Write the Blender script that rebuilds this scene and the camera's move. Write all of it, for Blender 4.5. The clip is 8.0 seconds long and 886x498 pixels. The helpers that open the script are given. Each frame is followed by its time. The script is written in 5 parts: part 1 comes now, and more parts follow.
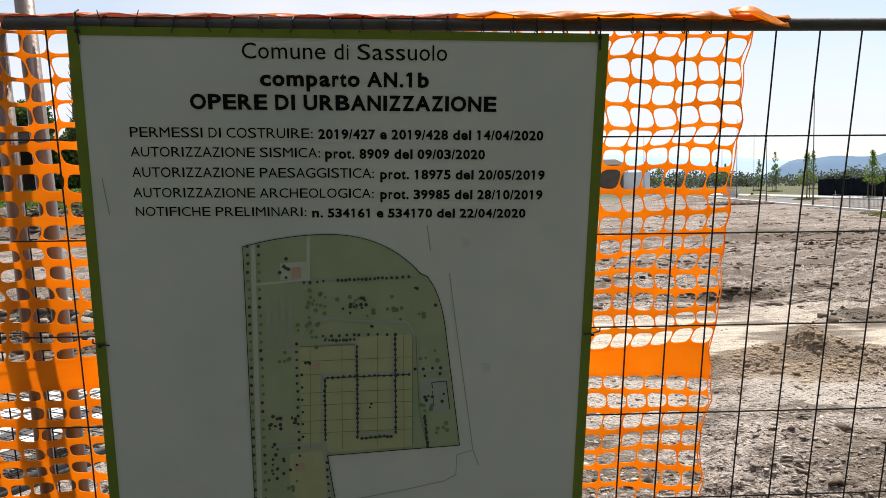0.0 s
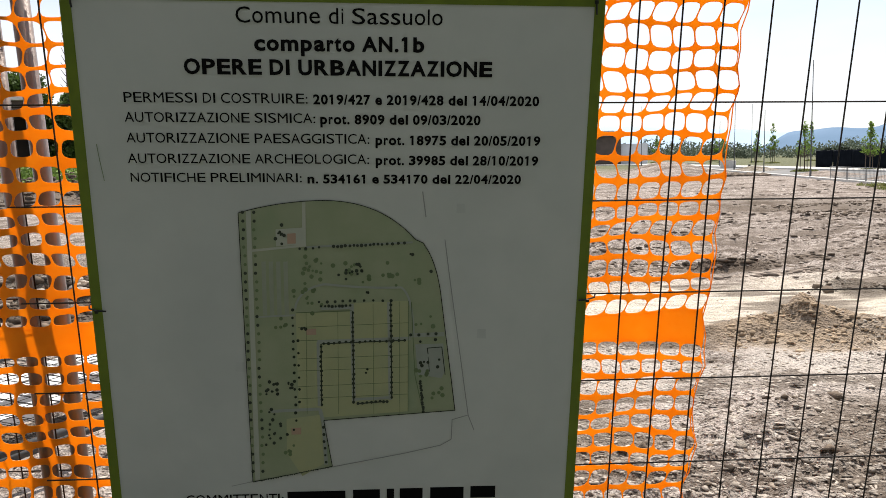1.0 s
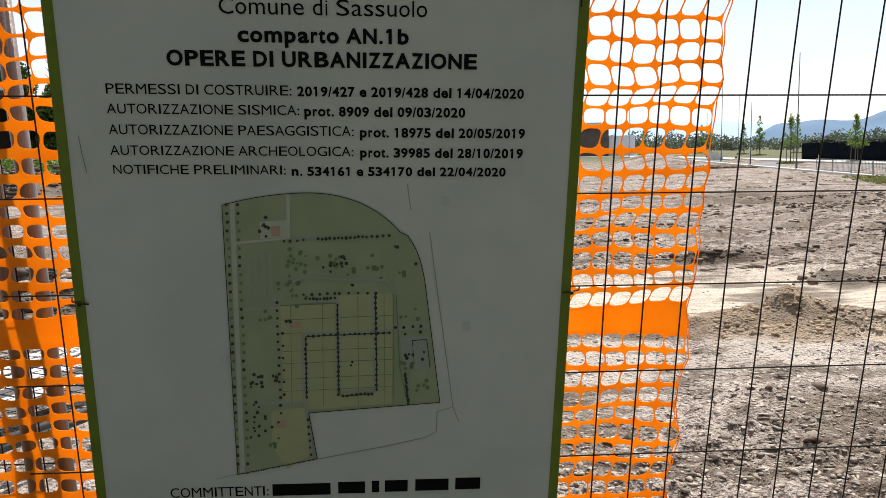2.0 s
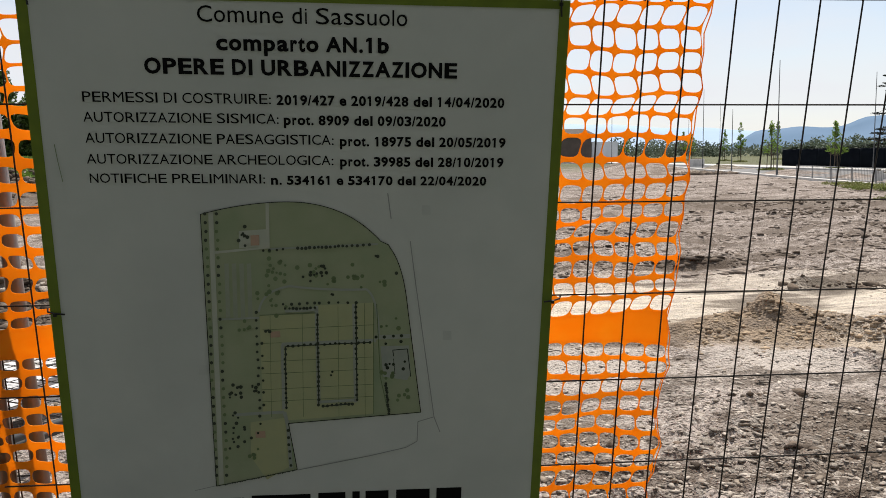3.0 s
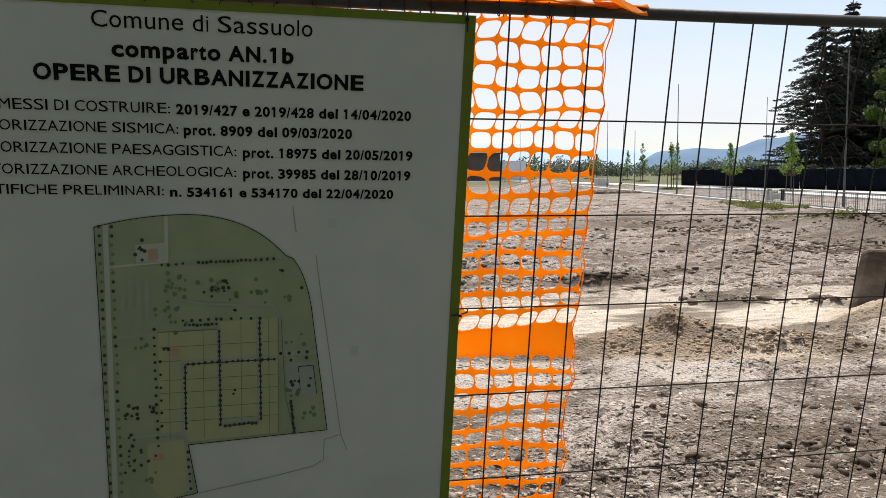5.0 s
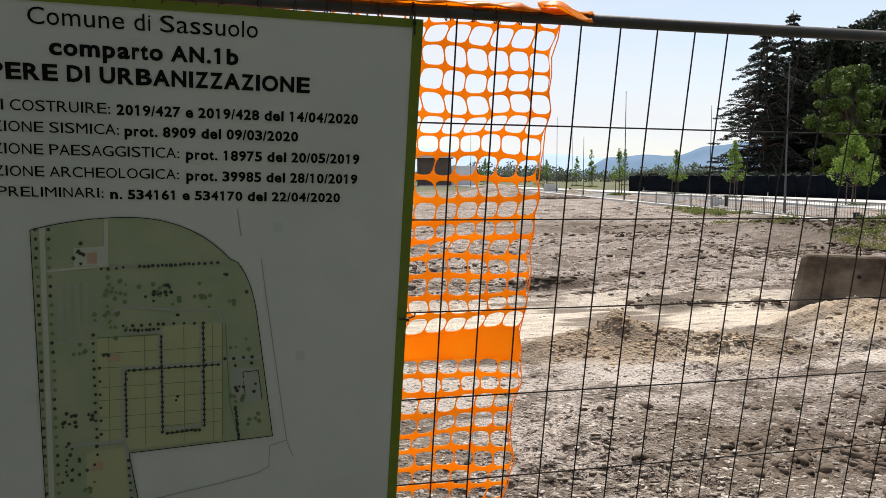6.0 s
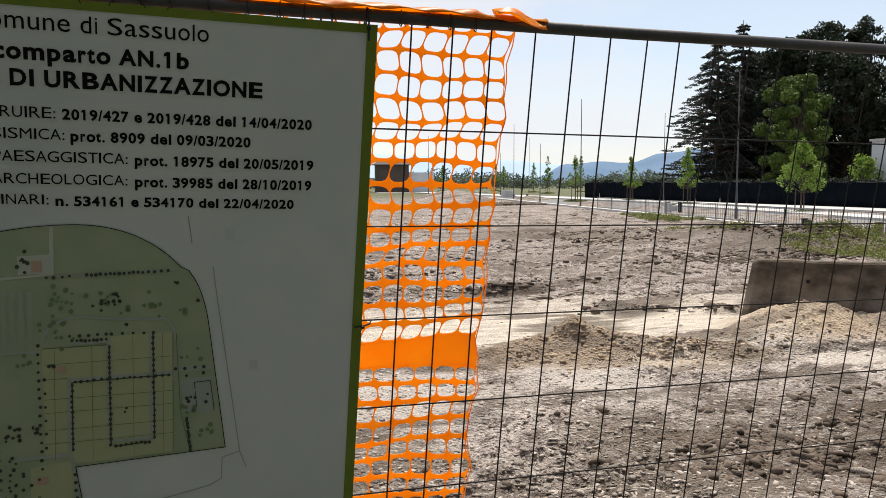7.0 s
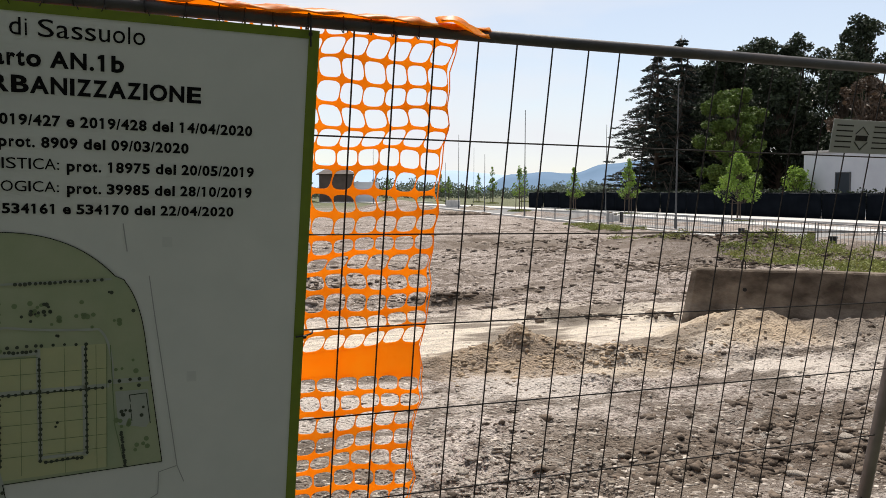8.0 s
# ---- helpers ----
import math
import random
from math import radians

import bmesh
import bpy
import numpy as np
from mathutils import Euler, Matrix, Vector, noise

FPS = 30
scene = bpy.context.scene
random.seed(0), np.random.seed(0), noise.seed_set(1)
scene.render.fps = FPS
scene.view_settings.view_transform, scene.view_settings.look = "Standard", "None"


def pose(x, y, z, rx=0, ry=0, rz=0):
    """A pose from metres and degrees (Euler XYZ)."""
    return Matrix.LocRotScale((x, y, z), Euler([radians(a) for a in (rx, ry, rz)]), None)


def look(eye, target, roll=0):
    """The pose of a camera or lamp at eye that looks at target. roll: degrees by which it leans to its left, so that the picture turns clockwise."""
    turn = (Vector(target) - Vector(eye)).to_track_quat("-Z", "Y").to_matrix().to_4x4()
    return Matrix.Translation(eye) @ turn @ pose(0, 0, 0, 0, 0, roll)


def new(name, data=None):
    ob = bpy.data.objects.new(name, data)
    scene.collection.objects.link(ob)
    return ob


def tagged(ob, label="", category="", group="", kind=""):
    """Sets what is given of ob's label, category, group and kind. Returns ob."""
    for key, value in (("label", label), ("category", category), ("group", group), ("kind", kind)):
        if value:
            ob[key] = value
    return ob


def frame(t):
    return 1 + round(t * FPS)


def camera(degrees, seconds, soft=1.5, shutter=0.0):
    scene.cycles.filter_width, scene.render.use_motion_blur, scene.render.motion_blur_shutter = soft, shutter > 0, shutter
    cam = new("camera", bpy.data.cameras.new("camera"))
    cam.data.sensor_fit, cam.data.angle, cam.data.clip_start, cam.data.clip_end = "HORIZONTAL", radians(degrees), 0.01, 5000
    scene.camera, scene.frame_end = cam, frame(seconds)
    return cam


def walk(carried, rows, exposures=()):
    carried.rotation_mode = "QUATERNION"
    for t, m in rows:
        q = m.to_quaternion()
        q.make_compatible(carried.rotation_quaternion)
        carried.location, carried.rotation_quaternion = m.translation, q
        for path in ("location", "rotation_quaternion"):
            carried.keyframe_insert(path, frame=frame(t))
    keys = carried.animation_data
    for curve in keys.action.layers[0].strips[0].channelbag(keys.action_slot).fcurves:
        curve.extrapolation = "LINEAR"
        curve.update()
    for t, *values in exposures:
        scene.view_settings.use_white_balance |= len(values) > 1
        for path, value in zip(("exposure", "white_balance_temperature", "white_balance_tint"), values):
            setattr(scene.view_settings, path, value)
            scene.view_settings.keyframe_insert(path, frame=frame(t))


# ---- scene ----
cam = camera(56.1, 8.0, 0.8)
# seconds, eye, turn
PATH = [
    (0.0, -0.0900, -0.8375, 1.5877, 85.715, 1.161, -3.233),
    (0.5, -0.0881, -0.8361, 1.5796, 84.776, 1.155, -3.238),
    (1.0, -0.0866, -0.8418, 1.5752, 83.755, 1.110, -3.430),
    (1.5, -0.0817, -0.8430, 1.5748, 83.096, 1.051, -3.807),
    (3.0, -0.0707, -0.8347, 1.5841, 83.551, 0.922, -5.373),
    (3.5, -0.0618, -0.8315, 1.5831, 83.795, 0.891, -6.196),
    (4.0, -0.0596, -0.8293, 1.5815, 84.148, 0.827, -7.604),
    (4.5, -0.0617, -0.8230, 1.5768, 84.505, 0.645, -9.549),
    (6.0, -0.0510, -0.8215, 1.5706, 85.001, 0.089, -14.857),
    (6.5, -0.0462, -0.8152, 1.5705, 85.198, 0.035, -16.270),
    (7.0, -0.0426, -0.8131, 1.5704, 85.444, 0.060, -17.762),
    (7.5, -0.0368, -0.8094, 1.5681, 85.668, -0.074, -19.673),
    (8.0, -0.0349, -0.8038, 1.5656, 86.122, -0.127, -21.537),
]
walk(cam, [(t, pose(*p)) for t, *p in PATH], exposures=[(0.0, 0.33, 6750, 11), (1.0, 0.48, 6750, 11), (1.5, 0.51, 6750, 11), (3.0, 0.17, 6750, 11), (4.0, 0.33, 6750, 11), (4.5, 0.26, 6750, 11), (6.0, 0.25, 6750, 11), (8.0, 0.20, 6750, 11)])

# ---- daylight: a hazy sky, the sun ahead and to the right ----
SUN_AZ, SUN_EL = 30.0, 61.0
world = bpy.data.worlds.new("world")
scene.world = world
world.use_nodes = True
wn = world.node_tree.nodes
sky = wn.new("ShaderNodeTexSky")
sky.sky_type = "NISHITA"
sky.sun_disc = False
sky.sun_elevation, sky.sun_rotation = radians(SUN_EL), radians(SUN_AZ)
sky.air_density, sky.dust_density, sky.ozone_density = 1.0, 0.35, 1.8
wn["Background"].inputs["Strength"].default_value = 0.118
wl = world.node_tree.links
# thin veils of high cloud
wco, wmap, wno, wra, wmx = (wn.new("ShaderNode" + k) for k in ("TexCoord", "Mapping", "TexNoise", "MapRange", "Mix"))
wmap.inputs["Scale"].default_value = (1.0, 1.0, 4.0)
wno.inputs["Scale"].default_value, wno.inputs["Detail"].default_value = 2.2, 7
for k, v in ((1, 0.38), (2, 0.62), (3, 0.45), (4, 0.97)):
    wra.inputs[k].default_value = v
wmx.data_type = "RGBA"
wmx.inputs[7].default_value = (6.2, 6.45, 6.95, 1)
wl.new(wco.outputs["Generated"], wmap.inputs[0])
wl.new(wmap.outputs[0], wno.inputs["Vector"])
wl.new(wno.outputs[0], wra.inputs[0])
wl.new(wra.outputs[0], wmx.inputs[0])
wl.new(sky.outputs[0], wmx.inputs[6])
wl.new(wmx.outputs[2], wn["Background"].inputs["Color"])
sun = new("sun", bpy.data.lights.new("sun", "SUN"))
sun.data.energy, sun.data.angle, sun.data.color = 4.8, radians(0.6), (1.0, 0.95, 0.87)
toward = Vector((math.sin(radians(SUN_AZ)) * math.cos(radians(SUN_EL)), math.cos(radians(SUN_AZ)) * math.cos(radians(SUN_EL)), math.sin(radians(SUN_EL))))
sun.matrix_world = look(toward * 50, (0, 0, 0))


# ---- materials ----
def material(name, c1, c2=None, scale=5.0, rough=0.8, metal=0.0, bump=0.0, bump_scale=None, c3=None, scale3=0.7, through_light=0.0, island=0.0, spec=0.4, drawn=None):
    """Two tones mixed by fine noise, a third by broad stains, and a fine relief."""
    m = bpy.data.materials.new(name)
    m.use_nodes = True
    n, l = m.node_tree.nodes, m.node_tree.links
    b = n["Principled BSDF"]
    b.inputs["Roughness"].default_value, b.inputs["Metallic"].default_value = rough, metal
    b.inputs["Specular IOR Level"].default_value = spec
    co = n.new("ShaderNodeTexCoord")

    def noise_at(s, detail=6.0):
        t = n.new("ShaderNodeTexNoise")
        t.inputs["Scale"].default_value, t.inputs["Detail"].default_value = s, detail
        l.new(co.outputs["Object"], t.inputs["Vector"])
        return t

    def mixed(fac, a, c):
        x = n.new("ShaderNodeMix")
        x.data_type = "RGBA"
        l.new(fac, x.inputs[0])
        for k, v in ((6, a), (7, c)):
            if isinstance(v, tuple):
                x.inputs[k].default_value = (*v, 1)
            else:
                l.new(v, x.inputs[k])
        return x.outputs[2]

    def stretched(out, lo, hi):
        r = n.new("ShaderNodeMapRange")
        r.inputs[1].default_value, r.inputs[2].default_value = lo, hi
        l.new(out, r.inputs[0])
        return r.outputs[0]

    col = c1
    if c2:
        col = mixed(stretched(noise_at(scale).outputs[0], 0.35, 0.65), c1, c2)
    if c3:
        stain = noise_at(scale3, 4)
        if drawn:
            run = n.new("ShaderNodeMapping")
            run.inputs["Scale"].default_value = drawn
            l.new(co.outputs["Object"], run.inputs[0])
            l.new(run.outputs[0], stain.inputs["Vector"])
        col = mixed(stretched(stain.outputs[0], 0.42, 0.64), col, c3) if drawn else mixed(stretched(stain.outputs[0], 0.5, 0.68), col, c3)
    if island:
        g = n.new("ShaderNodeNewGeometry")
        hsv = n.new("ShaderNodeHueSaturation")
        r = n.new("ShaderNodeMapRange")
        r.inputs[3].default_value, r.inputs[4].default_value = 1 - island, 1 + island
        l.new(g.outputs["Random Per Island"], r.inputs[0])
        l.new(r.outputs[0], hsv.inputs["Value"])
        if isinstance(col, tuple):
            hsv.inputs["Color"].default_value = (*col, 1)
        else:
            l.new(col, hsv.inputs["Color"])
        col = hsv.outputs[0]
    if isinstance(col, tuple):
        b.inputs["Base Color"].default_value = (*col, 1)
    else:
        l.new(col, b.inputs["Base Color"])
    if bump:
        k = n.new("ShaderNodeBump")
        k.inputs["Strength"].default_value, k.inputs["Distance"].default_value = bump, 0.02
        l.new(noise_at(bump_scale or scale * 3, 8).outputs[0], k.inputs["Height"])
        l.new(k.outputs[0], b.inputs["Normal"])
    if through_light:
        t = n.new("ShaderNodeBsdfTranslucent")
        if isinstance(col, tuple):
            t.inputs[0].default_value = (*col, 1)
        else:
            l.new(col, t.inputs[0])
        x = n.new("ShaderNodeMixShader")
        x.inputs[0].default_value = through_light
        l.new(b.outputs[0], x.inputs[1])
        l.new(t.outputs[0], x.inputs[2])
        l.new(x.outputs[0], n["Material Output"].inputs["Surface"])
    return m


M_white = material("sign_white", (0.61, 0.64, 0.625), (0.65, 0.675, 0.66), 9, 0.55, c3=(0.565, 0.595, 0.585), scale3=2.2, spec=0.2)
M_green = material("sign_green", (0.17, 0.235, 0.018), (0.14, 0.20, 0.018), 20, 0.5)
M_ink = material("ink_black", (0.004, 0.004, 0.005), rough=0.6, spec=0.1)
M_grey_ink = material("ink_grey", (0.32, 0.34, 0.34), rough=0.5)
M_map_green = material("map_green", (0.33, 0.385, 0.245), (0.37, 0.415, 0.28), 14, 0.5, c3=(0.28, 0.36, 0.23), scale3=5)
M_map_yellow = material("map_yellow", (0.45, 0.47, 0.27), (0.42, 0.45, 0.27), 20, 0.5)
M_map_pale = material("map_pale", (0.52, 0.54, 0.47), (0.48, 0.52, 0.45), 30, 0.5)
M_map_road = material("map_road", (0.345, 0.385, 0.35), (0.375, 0.41, 0.375), 30, 0.5)
M_map_pink = material("map_pink", (0.50, 0.33, 0.25), (0.47, 0.34, 0.26), 40, 0.5)
M_map_dot = material("map_tree_dark", (0.045, 0.058, 0.042), rough=0.5)
M_map_soft = material("map_tree_soft", (0.17, 0.24, 0.12), rough=0.5)
M_net = material("orange_plastic", (0.98, 0.48, 0.055), (0.97, 0.43, 0.04), 14, 0.42, through_light=0.68)
M_fold = material("bleached_plastic", (0.80, 0.36, 0.24), (0.72, 0.27, 0.15), 11, 0.4, c3=(0.85, 0.60, 0.50), scale3=6, through_light=0.35)
M_wire = material("wire_dark", (0.016, 0.014, 0.013), (0.035, 0.027, 0.022), 60, 0.6, 0.3)
M_bar = material("tube_grey", (0.055, 0.053, 0.055), (0.085, 0.08, 0.08), 12, 0.6, 0.25, 0.1, 60, c3=(0.09, 0.07, 0.06), scale3=4)
M_post = material("tube_galvanised", (0.185, 0.155, 0.145), (0.25, 0.215, 0.20), 9, 0.42, 0.5, 0.1, 60, c3=(0.22, 0.17, 0.155), scale3=3)
M_tie = material("tie_black", (0.01, 0.01, 0.01), rough=0.5)
M_concrete = material("concrete", (0.30, 0.25, 0.195), (0.20, 0.165, 0.125), 6, 0.95, 0, 0.5, 40, c3=(0.10, 0.078, 0.058), scale3=1.6, spec=0.15)
M_barrier = material("stained_concrete", (0.21, 0.172, 0.135), (0.13, 0.103, 0.08), 5, 0.95, 0, 0.7, 34, c3=(0.065, 0.05, 0.038), scale3=2.0, spec=0.15, drawn=(1.3, 1.0, 2.2))
M_stone = material("stone", (0.47, 0.42, 0.365), (0.29, 0.25, 0.21), 18, 0.95, 0, 0.8, 50, island=0.35, spec=0.2)
M_kerb = material("kerb_white", (0.52, 0.51, 0.49), (0.42, 0.41, 0.395), 3, 0.8, 0, 0.2, 30)
M_asphalt = material("asphalt", (0.15, 0.15, 0.15), (0.11, 0.11, 0.112), 2, 0.75, 0, 0.2, 60, c3=(0.19, 0.185, 0.18), scale3=0.15)
M_screen = material("screen_fabric", (0.004, 0.0055, 0.008), (0.0065, 0.0085, 0.012), 1.5, 0.95, c3=(0.003, 0.004, 0.0055), scale3=0.4, spec=0.01)
M_leaf = material("leaf_young", (0.14, 0.24, 0.035), (0.20, 0.30, 0.05), 3, 0.6, through_light=0.4, island=0.3)
M_leaf_mid = material("leaf_mid", (0.055, 0.10, 0.018), (0.085, 0.14, 0.026), 0.6, 0.6, through_light=0.3, island=0.35)
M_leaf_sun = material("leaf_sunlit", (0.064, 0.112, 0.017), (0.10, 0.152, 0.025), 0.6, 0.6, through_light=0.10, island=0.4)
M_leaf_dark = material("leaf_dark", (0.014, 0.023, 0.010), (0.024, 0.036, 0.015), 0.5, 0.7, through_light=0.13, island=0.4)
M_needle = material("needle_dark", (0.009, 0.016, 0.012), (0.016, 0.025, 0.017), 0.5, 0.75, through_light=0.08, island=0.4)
# distant leaves: the haze is lightened into their base colour
M_far_leaf = material("leaf_far_hazed", (0.095, 0.125, 0.085), (0.13, 0.155, 0.11), 0.1, 0.8, through_light=0.2, island=0.3)
M_bark = material("bark", (0.10, 0.075, 0.055), (0.06, 0.045, 0.035), 5, 0.9, 0, 0.5, 20)
M_grass = material("weeds", (0.135, 0.165, 0.035), (0.21, 0.215, 0.07), 0.8, 0.7, through_light=0.3, island=0.35)
M_lawn = material("lawn_green", (0.11, 0.19, 0.03), (0.15, 0.23, 0.045), 0.3, 0.7, through_light=0.3, island=0.25)
M_wall = material("render_white", (0.50, 0.525, 0.56), (0.45, 0.475, 0.515), 0.8, 0.8, 0, 0.1, 10)
M_dark_wall = material("render_brown", (0.085, 0.066, 0.056), (0.06, 0.048, 0.042), 1.0, 0.85)
M_black = material("shadowed_black", (0.012, 0.012, 0.012), rough=0.8)
M_glass = material("window_dark", (0.012, 0.02, 0.03), rough=0.3, spec=0.3)
M_pole = material("pole_grey", (0.10, 0.105, 0.11), (0.075, 0.08, 0.085), 3, 0.6, 0.3)
M_rail = material("rail_galvanised", (0.17, 0.175, 0.18), (0.12, 0.125, 0.13), 4, 0.5, 0.3)
M_sheet = material("sheet_white", (0.78, 0.79, 0.80), (0.68, 0.69, 0.70), 5, 0.6, c3=(0.40, 0.38, 0.35), scale3=2.5)
M_plate = material("plate_grey", (0.46, 0.46, 0.44), (0.40, 0.40, 0.38), 8, 0.6)
# air haze is painted into both hill colours, paler for the farther range
M_hill = material("hill_haze_tint", (0.145, 0.215, 0.31), (0.12, 0.185, 0.27), 0.004, 1.0, spec=0.0)
M_hill_far = material("hill_far_haze_tint", (0.36, 0.46, 0.58), (0.33, 0.43, 0.55), 0.003, 1.0, spec=0.0)


def ground_material():
    m = material("bare_earth", (0.545, 0.472, 0.43), (0.195, 0.157, 0.136), 8, 0.95, 0, 1.0, 44, spec=0.15)
    for node in m.node_tree.nodes:
        if node.type == "BUMP":
            node.inputs["Distance"].default_value = 0.055
    n, l = m.node_tree.nodes, m.node_tree.links
    b = n["Principled BSDF"]
    base = b.inputs["Base Color"].links[0].from_socket
    co = n.new("ShaderNodeTexCoord")
    warp = n.new("ShaderNodeTexNoise")
    warp.inputs["Scale"].default_value, warp.inputs["Detail"].default_value = 0.9, 5
    l.new(co.outputs["Object"], warp.inputs["Vector"])
    sep = n.new("ShaderNodeSeparateXYZ")
    l.new(co.outputs["Object"], sep.inputs[0])

    def maths(op, a, c):
        x = n.new("ShaderNodeMath")
        x.operation = op
        for k, v in ((0, a), (1, c)):
            if isinstance(v, float):
                x.inputs[k].default_value = v
            else:
                l.new(v, x.inputs[k])
        return x.outputs[0]

    def ranged(v, a, c, d=0.0, e=1.0):
        r = n.new("ShaderNodeMapRange")
        for k, w in ((1, a), (2, c), (3, d), (4, e)):
            r.inputs[k].default_value = w
        l.new(v, r.inputs[0])
        return r.outputs[0]

    def over(fac, under, colour):
        x = n.new("ShaderNodeMix")
        x.data_type = "RGBA"
        l.new(fac, x.inputs[0])
        l.new(under, x.inputs[6])
        x.inputs[7].default_value = (*colour, 1)
        return x.outputs[2]

    # fine crumbs, light and dark; the dark tone also paints in small shadows
    crumbs = n.new("ShaderNodeTexNoise")
    crumbs.inputs["Scale"].default_value, crumbs.inputs["Detail"].default_value, crumbs.inputs["Roughness"].default_value = 33, 5, 0.7
    l.new(co.outputs["Object"], crumbs.inputs["Vector"])
    base = over(ranged(crumbs.outputs[0], 0.525, 0.60, 0.0, 0.85), base, (0.06, 0.046, 0.035))
    base = over(ranged(crumbs.outputs[0], 0.47, 0.37, 0.0, 0.8), base, (0.62, 0.565, 0.515))
    wob = maths("MULTIPLY", maths("SUBTRACT", warp.outputs[0], 0.5), 2.6)
    yy = maths("ADD", maths("ADD", sep.outputs[1], wob), maths("MULTIPLY", sep.outputs[0], 0.03))
    track = maths("MULTIPLY", ranged(yy, 6.2, 7.0), ranged(yy, 8.5, 9.7, 1.0, 0.0))
    streak = n.new("ShaderNodeTexNoise")
    streak.inputs["Scale"].default_value, streak.inputs["Detail"].default_value = 2.0, 8
    rut = n.new("ShaderNodeMapping")
    rut.inputs["Scale"].default_value = (0.5, 5.0, 1.0)
    l.new(co.outputs["Object"], rut.inputs[0])
    l.new(rut.outputs[0], streak.inputs["Vector"])
    col = over(maths("MULTIPLY", track, ranged(streak.outputs[0], 0.40, 0.58, 0.95, 0.5)), base, (0.74, 0.655, 0.54))
    # dark turned-up clods and pale dried mud
    for cx, cy, r, tone in ((5.3, 8.35, 0.6, (0.08, 0.062, 0.048)), (4.4, 10.15, 0.7, (0.085, 0.066, 0.05)), (6.4, 7.9, 0.5, (0.11, 0.085, 0.065)), (-3.9, 9.0, 3.6, (0.095, 0.078, 0.062)), (-13.0, 32.0, 7.0, (0.11, 0.09, 0.072)), (16.2, 16.5, 5.2, (0.085, 0.066, 0.05)), (12.6, 15.0, 1.6, (0.11, 0.088, 0.068)), (11.0, 22.0, 4.0, (0.15, 0.122, 0.096)), (3.1, 5.05, 0.9, (0.56, 0.505, 0.455)), (1.5, 5.0, 1.0, (0.55, 0.495, 0.445)), (5.7, 4.95, 1.1, (0.62, 0.555, 0.49)), (7.6, 4.9, 1.4, (0.56, 0.50, 0.44)), (4.2, 3.35, 1.3, (0.125, 0.098, 0.077)), (3.2, 3.05, 0.9, (0.14, 0.11, 0.088)), (5.0, 4.42, 0.35, (0.10, 0.078, 0.06)), (2.5, 3.1, 1.0, (0.17, 0.137, 0.108)), (0.9, 3.6, 0.8, (0.18, 0.147, 0.116))):
        d = n.new("ShaderNodeVectorMath")
        d.operation = "DISTANCE"
        d.inputs[1].default_value = (cx, cy, 0.1)
        l.new(co.outputs["Object"], d.inputs[0])
        col = over(ranged(maths("ADD", d.outputs["Value"], maths("MULTIPLY", wob, 0.55)), r * 0.4, r, 0.8, 0.0), col, tone)
    # pale dry crumbs and dark damp patches
    crumb = n.new("ShaderNodeTexVoronoi")
    crumb.inputs["Scale"].default_value = 22
    l.new(co.outputs["Object"], crumb.inputs["Vector"])
    pale = maths("MULTIPLY", ranged(crumb.outputs["Color"], 0.72, 0.8), ranged(warp.outputs[0], 0.4, 0.6))
    col = over(maths("MULTIPLY", pale, 0.55), col, (0.44, 0.41, 0.37))
    damp = n.new("ShaderNodeTexNoise")
    damp.inputs["Scale"].default_value, damp.inputs["Detail"].default_value = 1.3, 9
    furrow = n.new("ShaderNodeMapping")
    furrow.inputs["Scale"].default_value = (0.45, 1.5, 1.0)
    l.new(co.outputs["Object"], furrow.inputs[0])
    l.new(furrow.outputs[0], damp.inputs["Vector"])
    col = over(ranged(damp.outputs[0], 0.515, 0.575, 0.0, 0.72), col, (0.10, 0.075, 0.056))
    # sandy spoil heaps
    for cx, cy, r, tone in ((3.35, 6.05, 1.05, (0.32, 0.238, 0.16)), (2.5, 6.0, 0.6, (0.28, 0.213, 0.15)), (4.75, 5.75, 0.75, (0.19, 0.146, 0.105)), (4.1, 5.40, 0.55, (0.56, 0.475, 0.38)), (6.5, 6.5, 1.1, (0.48, 0.375, 0.265)), (7.7, 6.0, 0.8, (0.20, 0.165, 0.133)), (5.4, 6.35, 0.5, (0.21, 0.165, 0.12))):
        d = n.new("ShaderNodeVectorMath")
        d.operation = "DISTANCE"
        d.inputs[1].default_value = (cx, cy, 0.1)
        l.new(co.outputs["Object"], d.inputs[0])
        col = over(maths("MULTIPLY", ranged(maths("ADD", d.outputs["Value"], maths("MULTIPLY", wob, 0.35)), r * 0.45, r, 0.85, 0.0), ranged(damp.outputs[0], 0.5, 0.62, 1.0, 0.35)), col, tone)
    # browner soil of the field past the track
    soil = n.new("ShaderNodeTexNoise")
    soil.inputs["Scale"].default_value, soil.inputs["Detail"].default_value, soil.inputs["Roughness"].default_value = 1.1, 9, 0.65
    plough = n.new("ShaderNodeMapping")
    plough.inputs["Scale"].default_value = (0.35, 1.2, 1.0)
    l.new(co.outputs["Object"], plough.inputs[0])
    l.new(plough.outputs[0], soil.inputs["Vector"])
    col = over(maths("MULTIPLY", ranged(yy, 9.2, 11.5), ranged(soil.outputs[0], 0.46, 0.60, 0.1, 0.65)), col, (0.20, 0.163, 0.135))
    # grass takes over far away
    far = n.new("ShaderNodeTexNoise")
    far.inputs["Scale"].default_value, far.inputs["Detail"].default_value = 0.12, 6
    l.new(co.outputs["Object"], far.inputs["Vector"])
    dist = maths("ADD", sep.outputs[1], maths("MULTIPLY", maths("SUBTRACT", far.outputs[0], 0.5), 60.0))
